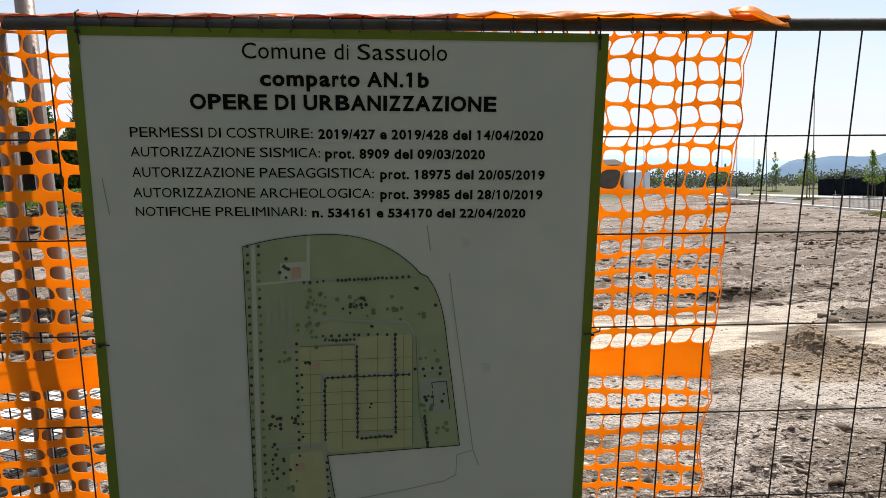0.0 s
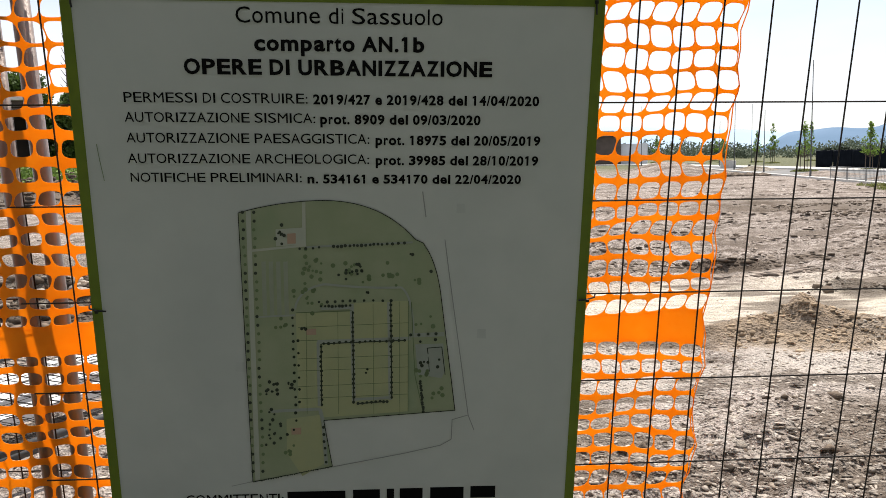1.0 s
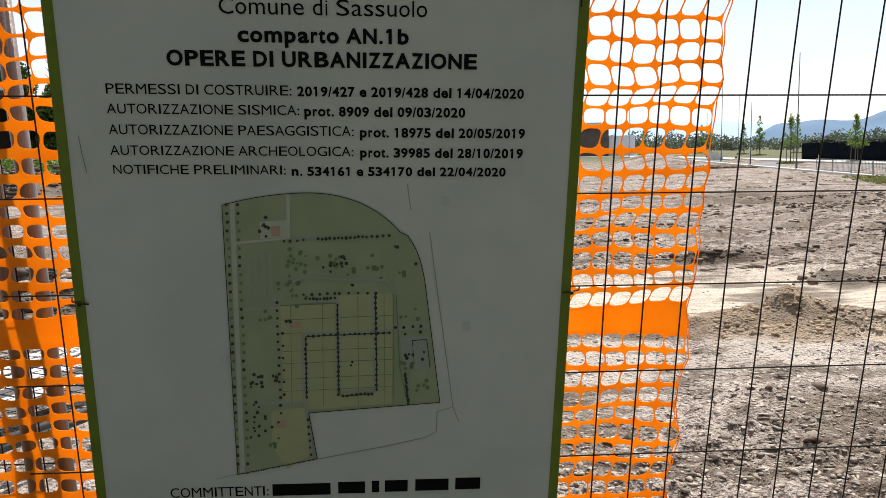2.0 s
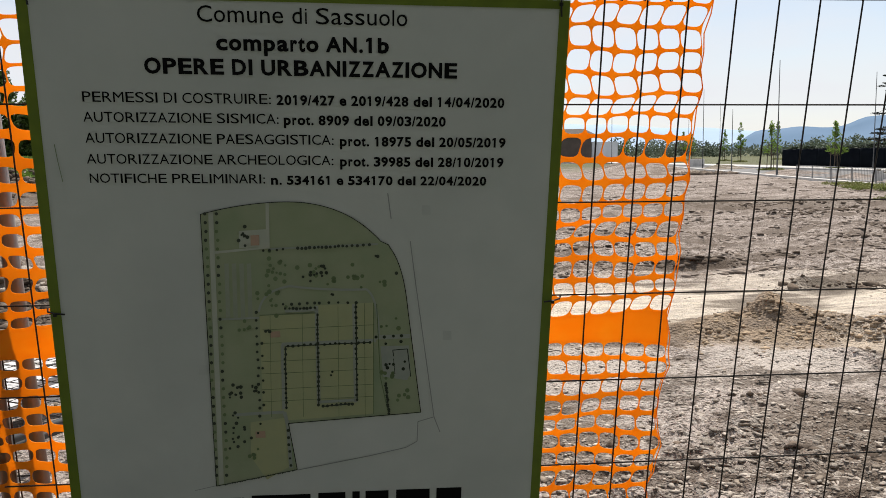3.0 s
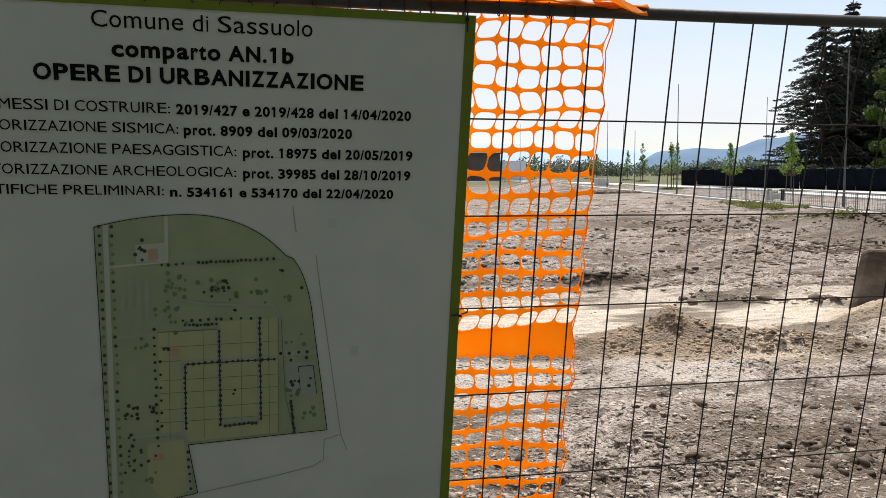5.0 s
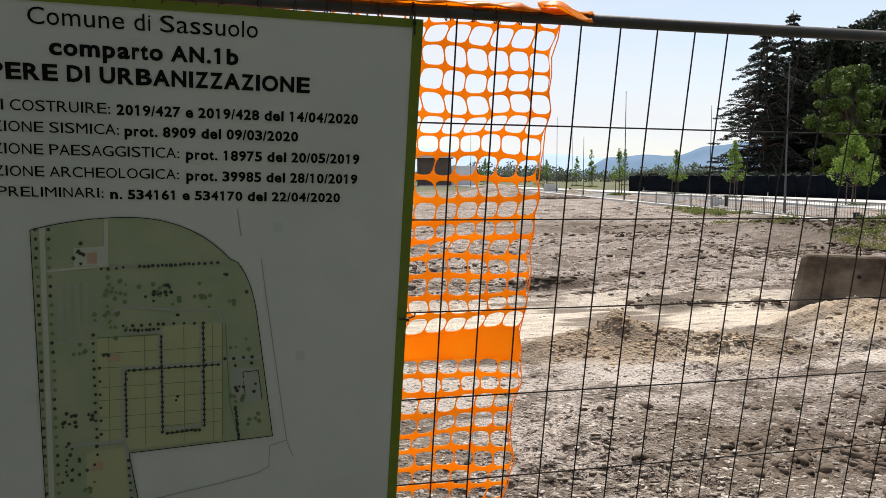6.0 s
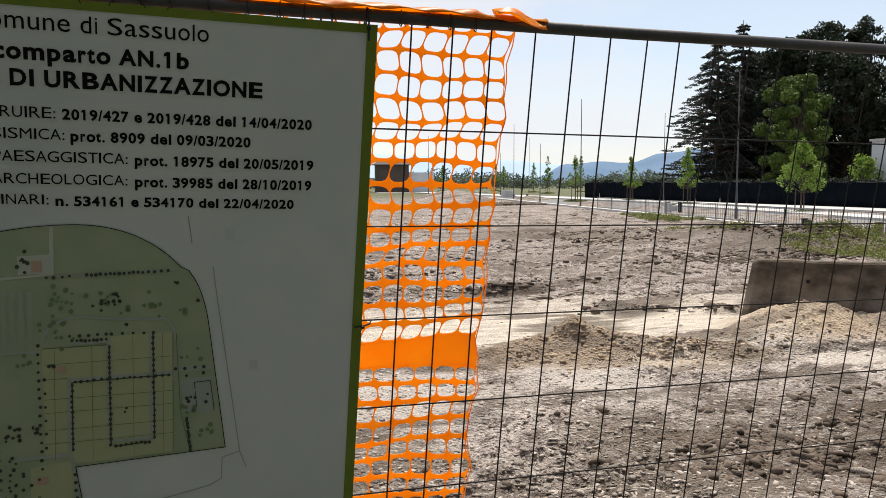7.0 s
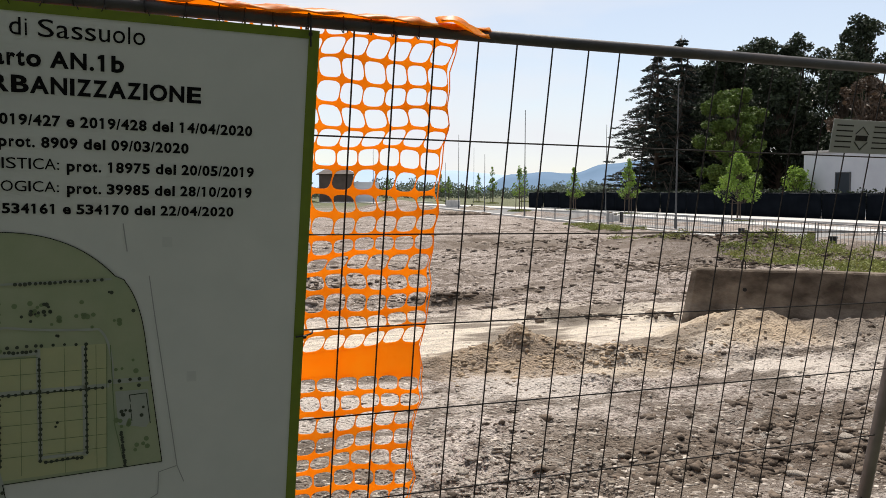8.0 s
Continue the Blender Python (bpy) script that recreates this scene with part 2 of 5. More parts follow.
    col = over(ranged(dist, 62.0, 95.0, 0.0, 0.85), col, (0.10, 0.115, 0.055))
    # unseen near-side ground, its tone added to set light bounced onto the notice
    bounce_y = maths("ADD", sep.outputs[1], maths("MULTIPLY", maths("SUBTRACT", warp.outputs[0], 0.5), 1.2))
    col = over(ranged(bounce_y, 1.3, 1.9, 0.92, 0.0), col, (0.105, 0.12, 0.085))
    l.new(col, b.inputs["Base Color"])
    return m


M_ground = ground_material()


# ---- building helpers ----
def thing(name, m, label, category, group="", kind=""):
    ob = new(name)
    ob.matrix_world = m
    ob.empty_display_size = 0.1
    return tagged(ob, label, category, group, kind)


def mesh_of(name, bm, mat, smooth=False):
    me = bpy.data.meshes.new(name)
    bm.normal_update()
    bm.to_mesh(me)
    bm.free()
    me.materials.append(mat)
    if smooth:
        me.polygons.foreach_set("use_smooth", [True] * len(me.polygons))
    return me


def part(name, bm, mat, parent, label="", smooth=False):
    ob = new(name, bm if isinstance(bm, bpy.types.Mesh) else mesh_of(name, bm, mat, smooth))
    ob.parent = parent
    if label:
        ob["label"] = label
    if name == "limb_set":
        ob["kind"] = "stuff"
    return ob


def raw(name, verts, faces, mat, smooth=False):
    me = bpy.data.meshes.new(name)
    me.from_pydata(verts, [], faces)
    me.materials.append(mat)
    if smooth:
        me.polygons.foreach_set("use_smooth", [True] * len(me.polygons))
    return me


def box(bm, x0, x1, y0, y1, z0, z1, bevel=0.0):
    r = bmesh.ops.create_cube(bm, size=1)
    for v in r["verts"]:
        v.co = Vector(((x0 + x1) / 2 + v.co.x * (x1 - x0), (y0 + y1) / 2 + v.co.y * (y1 - y0), (z0 + z1) / 2 + v.co.z * (z1 - z0)))
    if bevel:
        es = list({e for v in r["verts"] for e in v.link_edges})
        bmesh.ops.bevel(bm, geom=es, offset=bevel, segments=2, affect="EDGES", profile=0.6)
    return bm


def a_box(*a, bevel=0.0):
    return box(bmesh.new(), *a, bevel=bevel)


def tube(bm, points, radius, sides=8, taper=1.0):
    """A round bar along points."""
    pts = [Vector(p) for p in points]
    rings = []
    for i, p in enumerate(pts):
        d = (pts[min(i + 1, len(pts) - 1)] - pts[max(i - 1, 0)]).normalized()
        a = d.orthogonal().normalized() if i == 0 else (a - d * a.dot(d)).normalized()
        b = d.cross(a)
        r = radius * (1 + (taper - 1) * i / max(1, len(pts) - 1))
        rings.append([bm.verts.new(p + (a * math.cos(k * math.tau / sides) + b * math.sin(k * math.tau / sides)) * r) for k in range(sides)])
    for u, v in zip(rings, rings[1:]):
        for k in range(sides):
            bm.faces.new((u[k], u[(k + 1) % sides], v[(k + 1) % sides], v[k]))
    bm.faces.new(rings[0][::-1])
    bm.faces.new(rings[-1])
    return bm


def a_tube(points, radius, sides=8, taper=1.0):
    return tube(bmesh.new(), points, radius, sides, taper)


TABLE = np.random.RandomState(4).rand(256, 256)


def lumps(x, y, size):
    """Smooth lattice noise, -1 to 1, with lumps of that size in metres."""
    x, y = np.asarray(x, float) / size + 1000.37, np.asarray(y, float) / size + 1000.71
    i, j = np.floor(x).astype(int), np.floor(y).astype(int)
    u, v = x - i, y - j
    u, v = u * u * (3 - 2 * u), v * v * (3 - 2 * v)
    g = lambda a, b: TABLE[a % 256, b % 256]
    return 2 * ((g(i, j) * (1 - u) + g(i + 1, j) * u) * (1 - v) + (g(i, j + 1) * (1 - u) + g(i + 1, j + 1) * u) * v) - 1


def heap(x, y, cx, cy, h, rx, ry, turn=0.0, sharp=1.6):
    c, s = math.cos(radians(turn)), math.sin(radians(turn))
    dx, dy = x - cx, y - cy
    a, b = (dx * c + dy * s) / rx, (-dx * s + dy * c) / ry
    return h * np.maximum(0, 1 - np.sqrt(a * a + b * b + 0.01)) ** sharp


def height(x, y):
    """The ground's height."""
    x, y = np.asarray(x, float), np.asarray(y, float)
    wob = 0.5 * lumps(x, y, 1.4)
    yy = y + 0.03 * x + wob
    track = np.clip((yy - 6.3) / 0.7, 0, 1) * np.clip((9.4 - yy) / 0.8, 0, 1)
    near = np.clip((45 - y) / 30, 0, 1) * np.clip((y - 1.9) / 0.6, 0.25, 1)
    calm = np.clip(np.hypot((x - 5.9) / 0.9, (y - 4.95) / 0.55), 0.25, 1) * np.clip(np.hypot((x - 3.36) / 0.8, (y - 5.9) / 0.8), 0.35, 1)
    rough = (1 - 0.8 * track) * near * calm
    ridge = 1 - np.abs(lumps(x, y, 0.33))
    patch = np.clip(0.75 + 0.75 * lumps(x, y, 0.8), 0.2, 1.5) * np.clip(1.0 - 0.25 * np.clip((y - 3.5) / 0.7, 0, 1), 0.5, 1)
    h = rough * (0.042 * lumps(x, y, 1.1) + 0.034 * (ridge ** 2 - 0.4) + patch * (0.030 * lumps(x, y, 0.21) + 0.034 * np.abs(lumps(x * 0.6, y, 0.115)) + 0.034 * np.abs(lumps(x * 0.6, y, 0.075)) + 0.018 * lumps(x * 0.6, y, 0.05)))
    h = h - 0.03 * track + track * (0.010 * lumps(x * 0.3, y, 0.13) + 0.016 * lumps(x * 0.12, y, 0.2))
    far = np.clip((y - 8.8) / 4.0, 0, 1) * np.clip((60 - y) / 30, 0, 1)
    h = h + far * (0.09 * lumps(x * 0.35, y, 0.7) + 0.09 * np.abs(lumps(x * 0.6, y, 0.33)))
    # wheel ruts and clod ridges along the track
    h = h + heap(x, y, 5.3, 8.35, 0.19, 0.65, 0.24, -8, 0.8) * (0.7 + 0.7 * lumps(x, y, 0.22)) + heap(x, y, 4.4, 10.15, 0.18, 0.75, 0.30, -15, 0.8) * (0.7 + 0.7 * lumps(x, y, 0.25))
    h = h + heap(x, y, 6.4, 7.9, 0.13, 0.5, 0.22, -12, 0.9) * (0.7 + 0.6 * lumps(x, y, 0.25))
    grain = 1 + 0.24 * lumps(x, y, 0.23) + 0.20 * lumps(x, y, 0.10) + 0.10 * lumps(x, y, 0.055)
    h = h + (0.7 * grain + 0.3) * (heap(x, y, 3.42, 6.05, 0.25, 0.98, 0.62, 0, 1.05) + heap(x, y, 3.44, 6.05, 0.13, 0.30, 0.32, 0, 1.3) + heap(x, y, 4.45, 5.78, 0.15, 0.95, 0.36, -10, 0.8) + heap(x, y, 2.55, 5.95, 0.10, 0.7, 0.3, 0, 0.8) + heap(x, y, 4.22, 5.66, 0.11, 0.24, 0.25, 0, 1.2))
    h = h + grain * (heap(x, y, 6.50, 6.62, 0.29, 0.95, 0.80, -30, 1.0) + heap(x, y, 7.9, 5.85, 0.20, 1.3, 0.5, -39, 1.0) + heap(x, y, 5.7, 6.3, 0.10, 0.8, 0.5))
    h = h + heap(x, y, 19.5, 58, 1.3, 5.0, 4.0, 0, 1.2) + heap(x, y, 15.2, 16.3, 0.42, 4.6, 2.0, -55, 0.8) * (grain + 0.35 * lumps(x, y, 0.6)) + heap(x, y, 27, 50, 0.5, 3, 2)
    h = h + heap(x, y, -5.5, 12.0, 0.35, 3.0, 1.6) * grain + heap(x, y, -3.9, 8.9, 0.42, 1.9, 1.2, 0, 0.8) * grain + heap(x, y, -14, 33, 1.0, 7, 3, 0, 0.7) * (grain + 0.3 * lumps(x, y, 0.5)) + heap(x, y, 30, 67, 0.6, 3.0, 1.5) + heap(x, y, 26, 41.5, 0.4, 1.6, 0.9) * grain
    # the bank that carries the lawn
    h = h + 1.75 * np.clip((y - 47) / 10, 0, 1) * np.clip((-12 - x) / 4, 0, 1) * np.clip((110 - y) / 30, 0, 1)
    return h


def ground_z(x, y):
    return float(height(x, y))


# the panel of the fence stands 9.7 degrees out of plumb, its top towards the viewer
FENCE = pose(-0.0022, 0.0134, -0.1976, 9.748, 0.643, 0)


# ---- ground ----
def lines(lo, fine0, fine1, hi, step, growth):
    mid = list(np.arange(fine0, fine1, step))
    out, d, v = [], step, fine1
    while v < hi:
        out.append(v)
        d *= growth
        v += d
    low, d, v = [], step, fine0 - step
    while v > lo:
        low.append(v)
        d *= growth
        v -= d
    return np.array(low[::-1] + mid + out + [hi])


gx = lines(-3000, -3.2, 8.6, 3000, 0.023, 1.06)
gy = lines(-400, 2.2, 9.0, 3000, 0.020, 1.026)
GX, GY = np.meshgrid(gx, gy)
GZ = height(GX, GY)
nx, ny = len(gx), len(gy)
idx = np.arange(nx * ny).reshape(ny, nx)
quads = np.stack([idx[:-1, :-1], idx[:-1, 1:], idx[1:, 1:], idx[1:, :-1]], -1).reshape(-1, 4)
gm = bpy.data.meshes.new("ground")
gm.vertices.add(nx * ny)
gm.vertices.foreach_set("co", np.stack([GX, GY, GZ], -1).ravel())
gm.loops.add(quads.size)
gm.loops.foreach_set("vertex_index", quads.ravel())
gm.polygons.add(len(quads))
gm.polygons.foreach_set("loop_start", np.arange(0, quads.size, 4))
gm.update(calc_edges=True)
gm.polygons.foreach_set("use_smooth", [True] * len(gm.polygons))
gm.materials.append(M_ground)
tagged(new("ground", gm), "rough bare grey-brown earth of a building site with stones", "ground", kind="structure")


# ---- the leaning site fence ----
def on_fence(x, y, z):
    return FENCE @ Matrix.Translation((x, y, z))


def mesh_panel(name, m, length, label, group, post_top=1.95, left_post=True, bar_over=0.0, bar_mat=M_bar, foot=0.0, wire0=0.124):
    """A panel 3.4 m long: top and bottom tubes, end posts, upright and level wires. Its corner is the foot of the left post."""
    p = thing(name, m, label, "fence panel", group)
    part("top_bar", a_tube([(-bar_over, 0, 1.942), (length * 0.3, 0, 1.940), (length * 0.6, 0, 1.943), (length, 0, 1.955)], 0.0150, 12), bar_mat, p, smooth=True)
    part("bottom_bar", a_tube([(0, 0, foot + 0.03), (length, 0, foot + 0.03)], 0.0135, 10), bar_mat, p, smooth=True)
    for k, x in enumerate((0, length)):
        if k or left_post:
            lean = 0.0 if k else -0.014
            part("post", a_tube([(x + 1.7 * lean, 0.055 * (1 - k) + 0.012, foot), (x + 0.5 * lean, 0.055 * (1 - k) + 0.012, post_top)], 0.021, 14), M_post, p, smooth=True)
    up = mesh_of("wire", a_tube([(0, 0, foot + 0.03), (0, 0, 1.945)], 0.0021, 6), M_wire)
    x = wire0
    while x < length - 0.04:
        w = part("wire", up, None, p)
        w.location = (x, 0, 0)
        w.rotation_euler = (0, radians(random.uniform(-0.25, 0.25)), 0)
        x += 0.1028
    flat = mesh_of("level_wire", a_tube([(0, 0, 0), (length, 0, 0)], 0.0021, 6), M_wire)
    for z in (1.686, 1.450, 1.212, 0.975, 0.731, 0.493, 0.255):
        w = part("level_wire", flat, None, p)
        w.location = (0, 0.0042, z)
    return p


panel = mesh_panel("fence_panel", on_fence(-1.002, 1.4, 0), 3.402, "leaning grey steel site fence panel with welded wire mesh", "site fence", bar_over=-0.048)
beside = mesh_panel("fence_panel", on_fence(-4.305, 1.470, -0.012), 3.36, "grey steel site fence panel overlapping behind the next one", "site fence", post_top=2.09, left_post=True)

# ---- the works notice ----
SIGN_W, SIGN_H, TILT_SIGN = 1.2, 1.70, -0.0128
SC = (-0.221, 1.9285)
SIGN = FENCE @ Matrix.Translation((SC[0], 1.384, SC[1])) @ Matrix.Rotation(-math.atan(TILT_SIGN), 4, "Y")


def on_sign(x, z):
    """Fence coordinates to the notice's own, whose origin is the middle of its top edge."""
    return x - SC[0], z - SC[1] - TILT_SIGN * (x - SC[0])


sign = thing("works_notice", SIGN, "white works notice with green border, black text and site plan", "sign")
bm = bmesh.new()
box(bm, -SIGN_W / 2, SIGN_W / 2, 0, 0.004, -SIGN_H, 0)
part("board", bm, M_white, sign)
B = 0.024
for x0, x1, z0, z1 in ((-SIGN_W / 2, SIGN_W / 2, -B * 0.8, 0), (-SIGN_W / 2, SIGN_W / 2, -SIGN_H, -SIGN_H + B), (-SIGN_W / 2, -SIGN_W / 2 + B, -SIGN_H + B, -B * 0.8), (SIGN_W / 2 - B, SIGN_W / 2, -SIGN_H + B, -B * 0.8)):
    part("border_strip", a_box(x0, x1, -0.0012, -0.0002, z0, z1), M_green, sign, "olive green printed border")


ADVANCE = [dict(zip("ABCDEGHIMNOPRSTUZ", (667, 667, 722, 722, 667, 778, 722, 278, 833, 722, 778, 667, 722, 667, 611, 722, 611))), dict(zip("ABDEINOPRUZ", (722, 722, 722, 667, 278, 722, 778, 667, 722, 722, 611)))]
ADVANCE[0].update(zip("adeilmnosu:F", (556, 556, 556, 222, 222, 833, 556, 556, 500, 556, 278, 611)))
ADVANCE[1].update(zip("abcdelmnoprt./ ", (556, 611, 556, 611, 556, 278, 889, 611, 611, 611, 389, 333, 278, 278, 278)))


def text_mesh(body, bold):
    cu = bpy.data.curves.new("text", "FONT")
    cu.body, cu.size, cu.offset, cu.resolution_u = body, 1.0, 0.034 if bold else 0.0, 3
    ob = new("text", cu)
    me = bpy.data.meshes.new_from_object(ob.evaluated_get(bpy.context.evaluated_depsgraph_get()))
    bpy.data.objects.remove(ob)
    bpy.data.curves.remove(cu)
    return me


def tall(ch, bold):
    return max(v.co.y for v in text_mesh(ch, bold).vertices)


HEIGHTS = [(tall("x", b), tall("d", b), tall("H", b)) for b in (0, 1)]
GLYPHS = {}


def glyph(ch, bold):
    """One letter with its points in thousandths of the letter size: its box, and where they lie."""
    if (ch, bold) not in GLYPHS:
        if ch == " ":
            return (), (), 278
        me = text_mesh("I" if ch == "1" else ch, bold)
        xs = [v.co.x for v in me.vertices]
        lo, hi = min(xs), max(xs)
        adv = ADVANCE[bold].get(ch, 278 if ch == " " else 556)
        side = 8 if ch in "AVTt/" else (54 if bold else 70) if ch in "BDEFHILMNPRUbdilmnpru.:" else 30 if bold else 42
        left, right = side, adv - (side if ch not in "EFPRrBt" else 22)
        if ch == "1":
            left, right = (195, 345) if bold else (250, 340)
        xh, asc, cap = HEIGHTS[bold]
        out = []
        for v in me.vertices:
            y = v.co.y
            if ch.islower():
                y = y / xh * 519 if y < xh else 519 + (y - xh) / max(0.01, asc - xh) * 197
            else:
                y = y / cap * 716
            out.append((left + (v.co.x - lo) / max(hi - lo, 1e-6) * (right - left), y))
        faces = [tuple(p.vertices) for p in me.polygons]
        if ch == "1":
            n = len(out)
            w = 120 if bold else 75
            out += [(left + 6, 716), (left + 6, 716 - w * 1.5), (left - 110, 500), (left - 110, 500 + w)]
            faces.append((n, n + 3, n + 2, n + 1))
        GLYPHS[ch, bold] = (out, faces, adv)
    return GLYPHS[ch, bold]


def lettering(body, bold, x0, x1, z, cap):
    """A line of print between x0 and x1 with its foot at z, in fence coordinates, letter by letter."""
    a, base = on_sign(x0, z)
    k = (x1 - x0) / (sum(glyph(c, bold)[2] for c in body) - 90)
    pen = -45
    for c in body:
        points, faces, adv = glyph(c, bold)
        if c != " ":
            me = raw("letter", [(a + (pen + x) * k, -0.0011, base + y * cap / 716) for x, y in points], faces, M_ink)
            part("letter", me, None, sign, "bold black printed letter" if bold else "black printed letter")
        pen += adv


for body, bold, x0, x1, z, cap in (
    ("Comune di Sassuolo", 0, -0.445, 0.012, 1.867, 0.034),
    ("comparto AN.1b", 1, -0.407, -0.028, 1.808, 0.032),
    ("OPERE DI URBANIZZAZIONE", 1, -0.564, 0.126, 1.757, 0.033),
    ("PERMESSI DI COSTRUIRE:", 0, -0.703, -0.292, 1.694, 0.0225),
    ("2019/427 e 2019/428 del 14/04/2020", 1, -0.280, 0.238, 1.688, 0.0215),
    ("AUTORIZZAZIONE SISMICA:", 0, -0.703, -0.276, 1.650, 0.022),
    ("prot. 8909 del 09/03/2020", 1, -0.266, 0.103, 1.643, 0.0215),
    ("AUTORIZZAZIONE PAESAGGISTICA:", 0, -0.703, -0.153, 1.603, 0.0225),
    ("prot. 18975 del 20/05/2019", 1, -0.140, 0.245, 1.594, 0.0215),
    ("AUTORIZZAZIONE ARCHEOLOGICA:", 0, -0.704, -0.154, 1.556, 0.022),
    ("prot. 39985 del 28/10/2019", 1, -0.140, 0.242, 1.547, 0.0215),
    ("NOTIFICHE PRELIMINARI:", 0, -0.703, -0.311, 1.512, 0.0215),
    ("n. 534161 e 534170 del 22/04/2020", 1, -0.299, 0.203, 1.505, 0.0205),
    ("COMMITTENTI:", 0, -0.635, -0.384, 0.660, 0.028),
):
    lettering(body, bold, x0, x1, z, cap)
# the clients' names stand as plain bars
for x0, x1 in ((-0.375, -0.225), (-0.205, -0.135), (-0.117, -0.098), (-0.083, -0.023), (-0.003, 0.085), (0.103, 0.169)):
    a, z = on_sign(x0, 0.655)
    part("name_bar", a_box(a, a + x1 - x0, -0.0011, -0.0002, z, z + 0.034), M_ink, sign, "black bar of print")


# ---- the printed plan: u to the right and v down ----
def plan(u, v):
    """Drawing units to the notice's own metres."""
    a, b, c, d, e, f, g, h = (0.71239, 0.00025, -0.47859, -0.0398, -0.86018, 1.48583, -0.02115, -0.08934)
    u, v = u / 1000, v / 1000
    w = g * u + h * v + 1
    return on_sign((a * u + b * v + c) / w, (d * u + e * v + f) / w)


def flat(name, loops, mat, lift, label=""):
    """Printed shapes, each a loop of plan points, as a film of ink."""
    bm = bmesh.new()
    for loop in loops:
        f = bm.faces.new([bm.verts.new((*[plan(*p)[0]], -lift, plan(*p)[1])) for p in loop])
    bm.normal_update()
    bmesh.ops.triangulate(bm, faces=bm.faces[:], ngon_method="EAR_CLIP")
    bm.normal_update()
    for f in bm.faces:
        if f.normal.y > 0:
            f.normal_flip()
    ob = part(name, bm, mat, sign, label)
    if len(loops) > 3:
        ob["kind"] = "stuff"


def stroke(p, q, w):
    d = Vector((q[0] - p[0], q[1] - p[1])).normalized()
    n = Vector((-d.y, d.x)) * w / 2
    return [(p[0] + n.x, p[1] + n.y), (q[0] + n.x, q[1] + n.y), (q[0] - n.x, q[1] - n.y), (p[0] - n.x, p[1] - n.y)]


def strokes(points, w):
    return [stroke(p, q, w) for p, q in zip(points, points[1:])]


def disc(u, v, r, n=8):
    return [(u + r * math.cos(k * math.tau / n), v + r * math.sin(k * math.tau / n)) for k in range(n)]


def arc(p, q, r, n=14):
    """Points on a curve from p by r to q."""
    return [tuple((1 - t) ** 2 * a + 2 * t * (1 - t) * b + t * t * c for a, b, c in zip(p, r, q)) for t in (k / n for k in range(n + 1))]


outline = arc((27, 68), (300, 27), (160, 30)) + arc((310, 27), (610, 155), (495, 28)) + [(635, 166)] + arc((640, 175), (694, 330), (678, 225)) + [(706, 420), (746, 718), (313, 752), (343, 905), (80, 957)]
flat("plan_area", [outline], M_map_green, 0.0012, "printed green site area")
flat("plan_plot", [[(218, 396), (402, 389), (405, 364), (588, 356), (591, 722), (313, 742), (306, 714), (230, 716)], [(190, 748), (300, 734), (322, 892), (244, 938), (192, 862)]], M_map_yellow, 0.0016, "printed yellow building plots")
flat("plan_verge", [[(52, 62), (68, 60), (104, 950), (88, 953)], [(70, 188), (238, 172), (236, 30), (247, 30), (250, 178), (72, 196)], [(150, 122), (238, 116), (238, 172), (152, 178)]], M_map_pale, 0.0020, "printed pale paths and court")
road = strokes([(250, 180), (600, 164)], 6) + strokes([(85, 410), (216, 404)], 6) + strokes([(140, 722), (300, 714)], 10) + strokes([(300, 714), (312, 760), (322, 900)], 12) + strokes([(598, 470), (708, 466)], 14)
road += strokes(arc((216, 385), (310, 302), (222, 318)) + arc((320, 302), (560, 312), (440, 316)) + arc((565, 312), (606, 470), (604, 340)), 7)
road += strokes([(290, 492), (596, 480)], 12) + strokes([(402, 366), (412, 690)], 12) + strokes([(524, 360), (532, 684)], 11) + strokes([(412, 682), (532, 676)], 9) + strokes([(292, 492), (298, 705)], 10) + strokes([(300, 383), (402, 378)], 9)
flat("plan_road", road, M_map_road, 0.0024, "printed grey plan roads")
flat("plan_yard", [[(612, 500), (705, 497), (712, 590), (700, 612), (622, 600)]], M_map_road, 0.0017, "printed grey yard")
edges = strokes(outline + outline[:1], 2.2)
flat("plan_line", edges, M_ink, 0.0028, "thin black outline of the plan")
thin = [q for y, dy in ((436, -8), (540, -6), (580, -6), (632, -8), (672, -8)) for q in strokes([(226, y + 8), (590, y + dy)], 1.4)]
thin += [q for x, top in ((252, 395), (356, 390), (472, 366), (558, 358)) for q in strokes([(x, top), (x + 6, 730)], 1.4)] + strokes([(218, 396), (402, 389)], 2.4) + strokes([(228, 488), (290, 486)], 1.6) + strokes([(588, 356), (591, 722)], 2.0) + strokes([(598, 360), (612, 600), (640, 722)], 2.5)
flat("plot_line", thin, M_map_soft, 0.0028, "thin grey plot lines")
flat("plan_hedge", strokes([(302, 498), (306, 705)], 4) + strokes([(405, 390), (412, 695)], 4) + strokes([(530, 352), (537, 680)], 4) + strokes([(425, 696), (523, 688)], 4) + strokes([(304, 498), (578, 486)], 3.5), M_map_dot, 0.0030, "dark printed hedge lines")
flat("yard_line", strokes([(655, 532), (652, 512), (700, 508), (712, 600)], 2.6) + strokes([(655, 540), (660, 590)], 2), M_map_dot, 0.0028, "thin dark yard outline")
M_map_bed = material("map_bed", (0.33, 0.37, 0.29), (0.36, 0.40, 0.32), 25, 0.5)
flat("plan_bed", [[(104 + k * 24, 228), (118 + k * 24, 227), (124 + k * 24, 404), (110 + k * 24, 405)] for k in range(4)], M_map_bed, 0.0018, "grey printed parking rows")
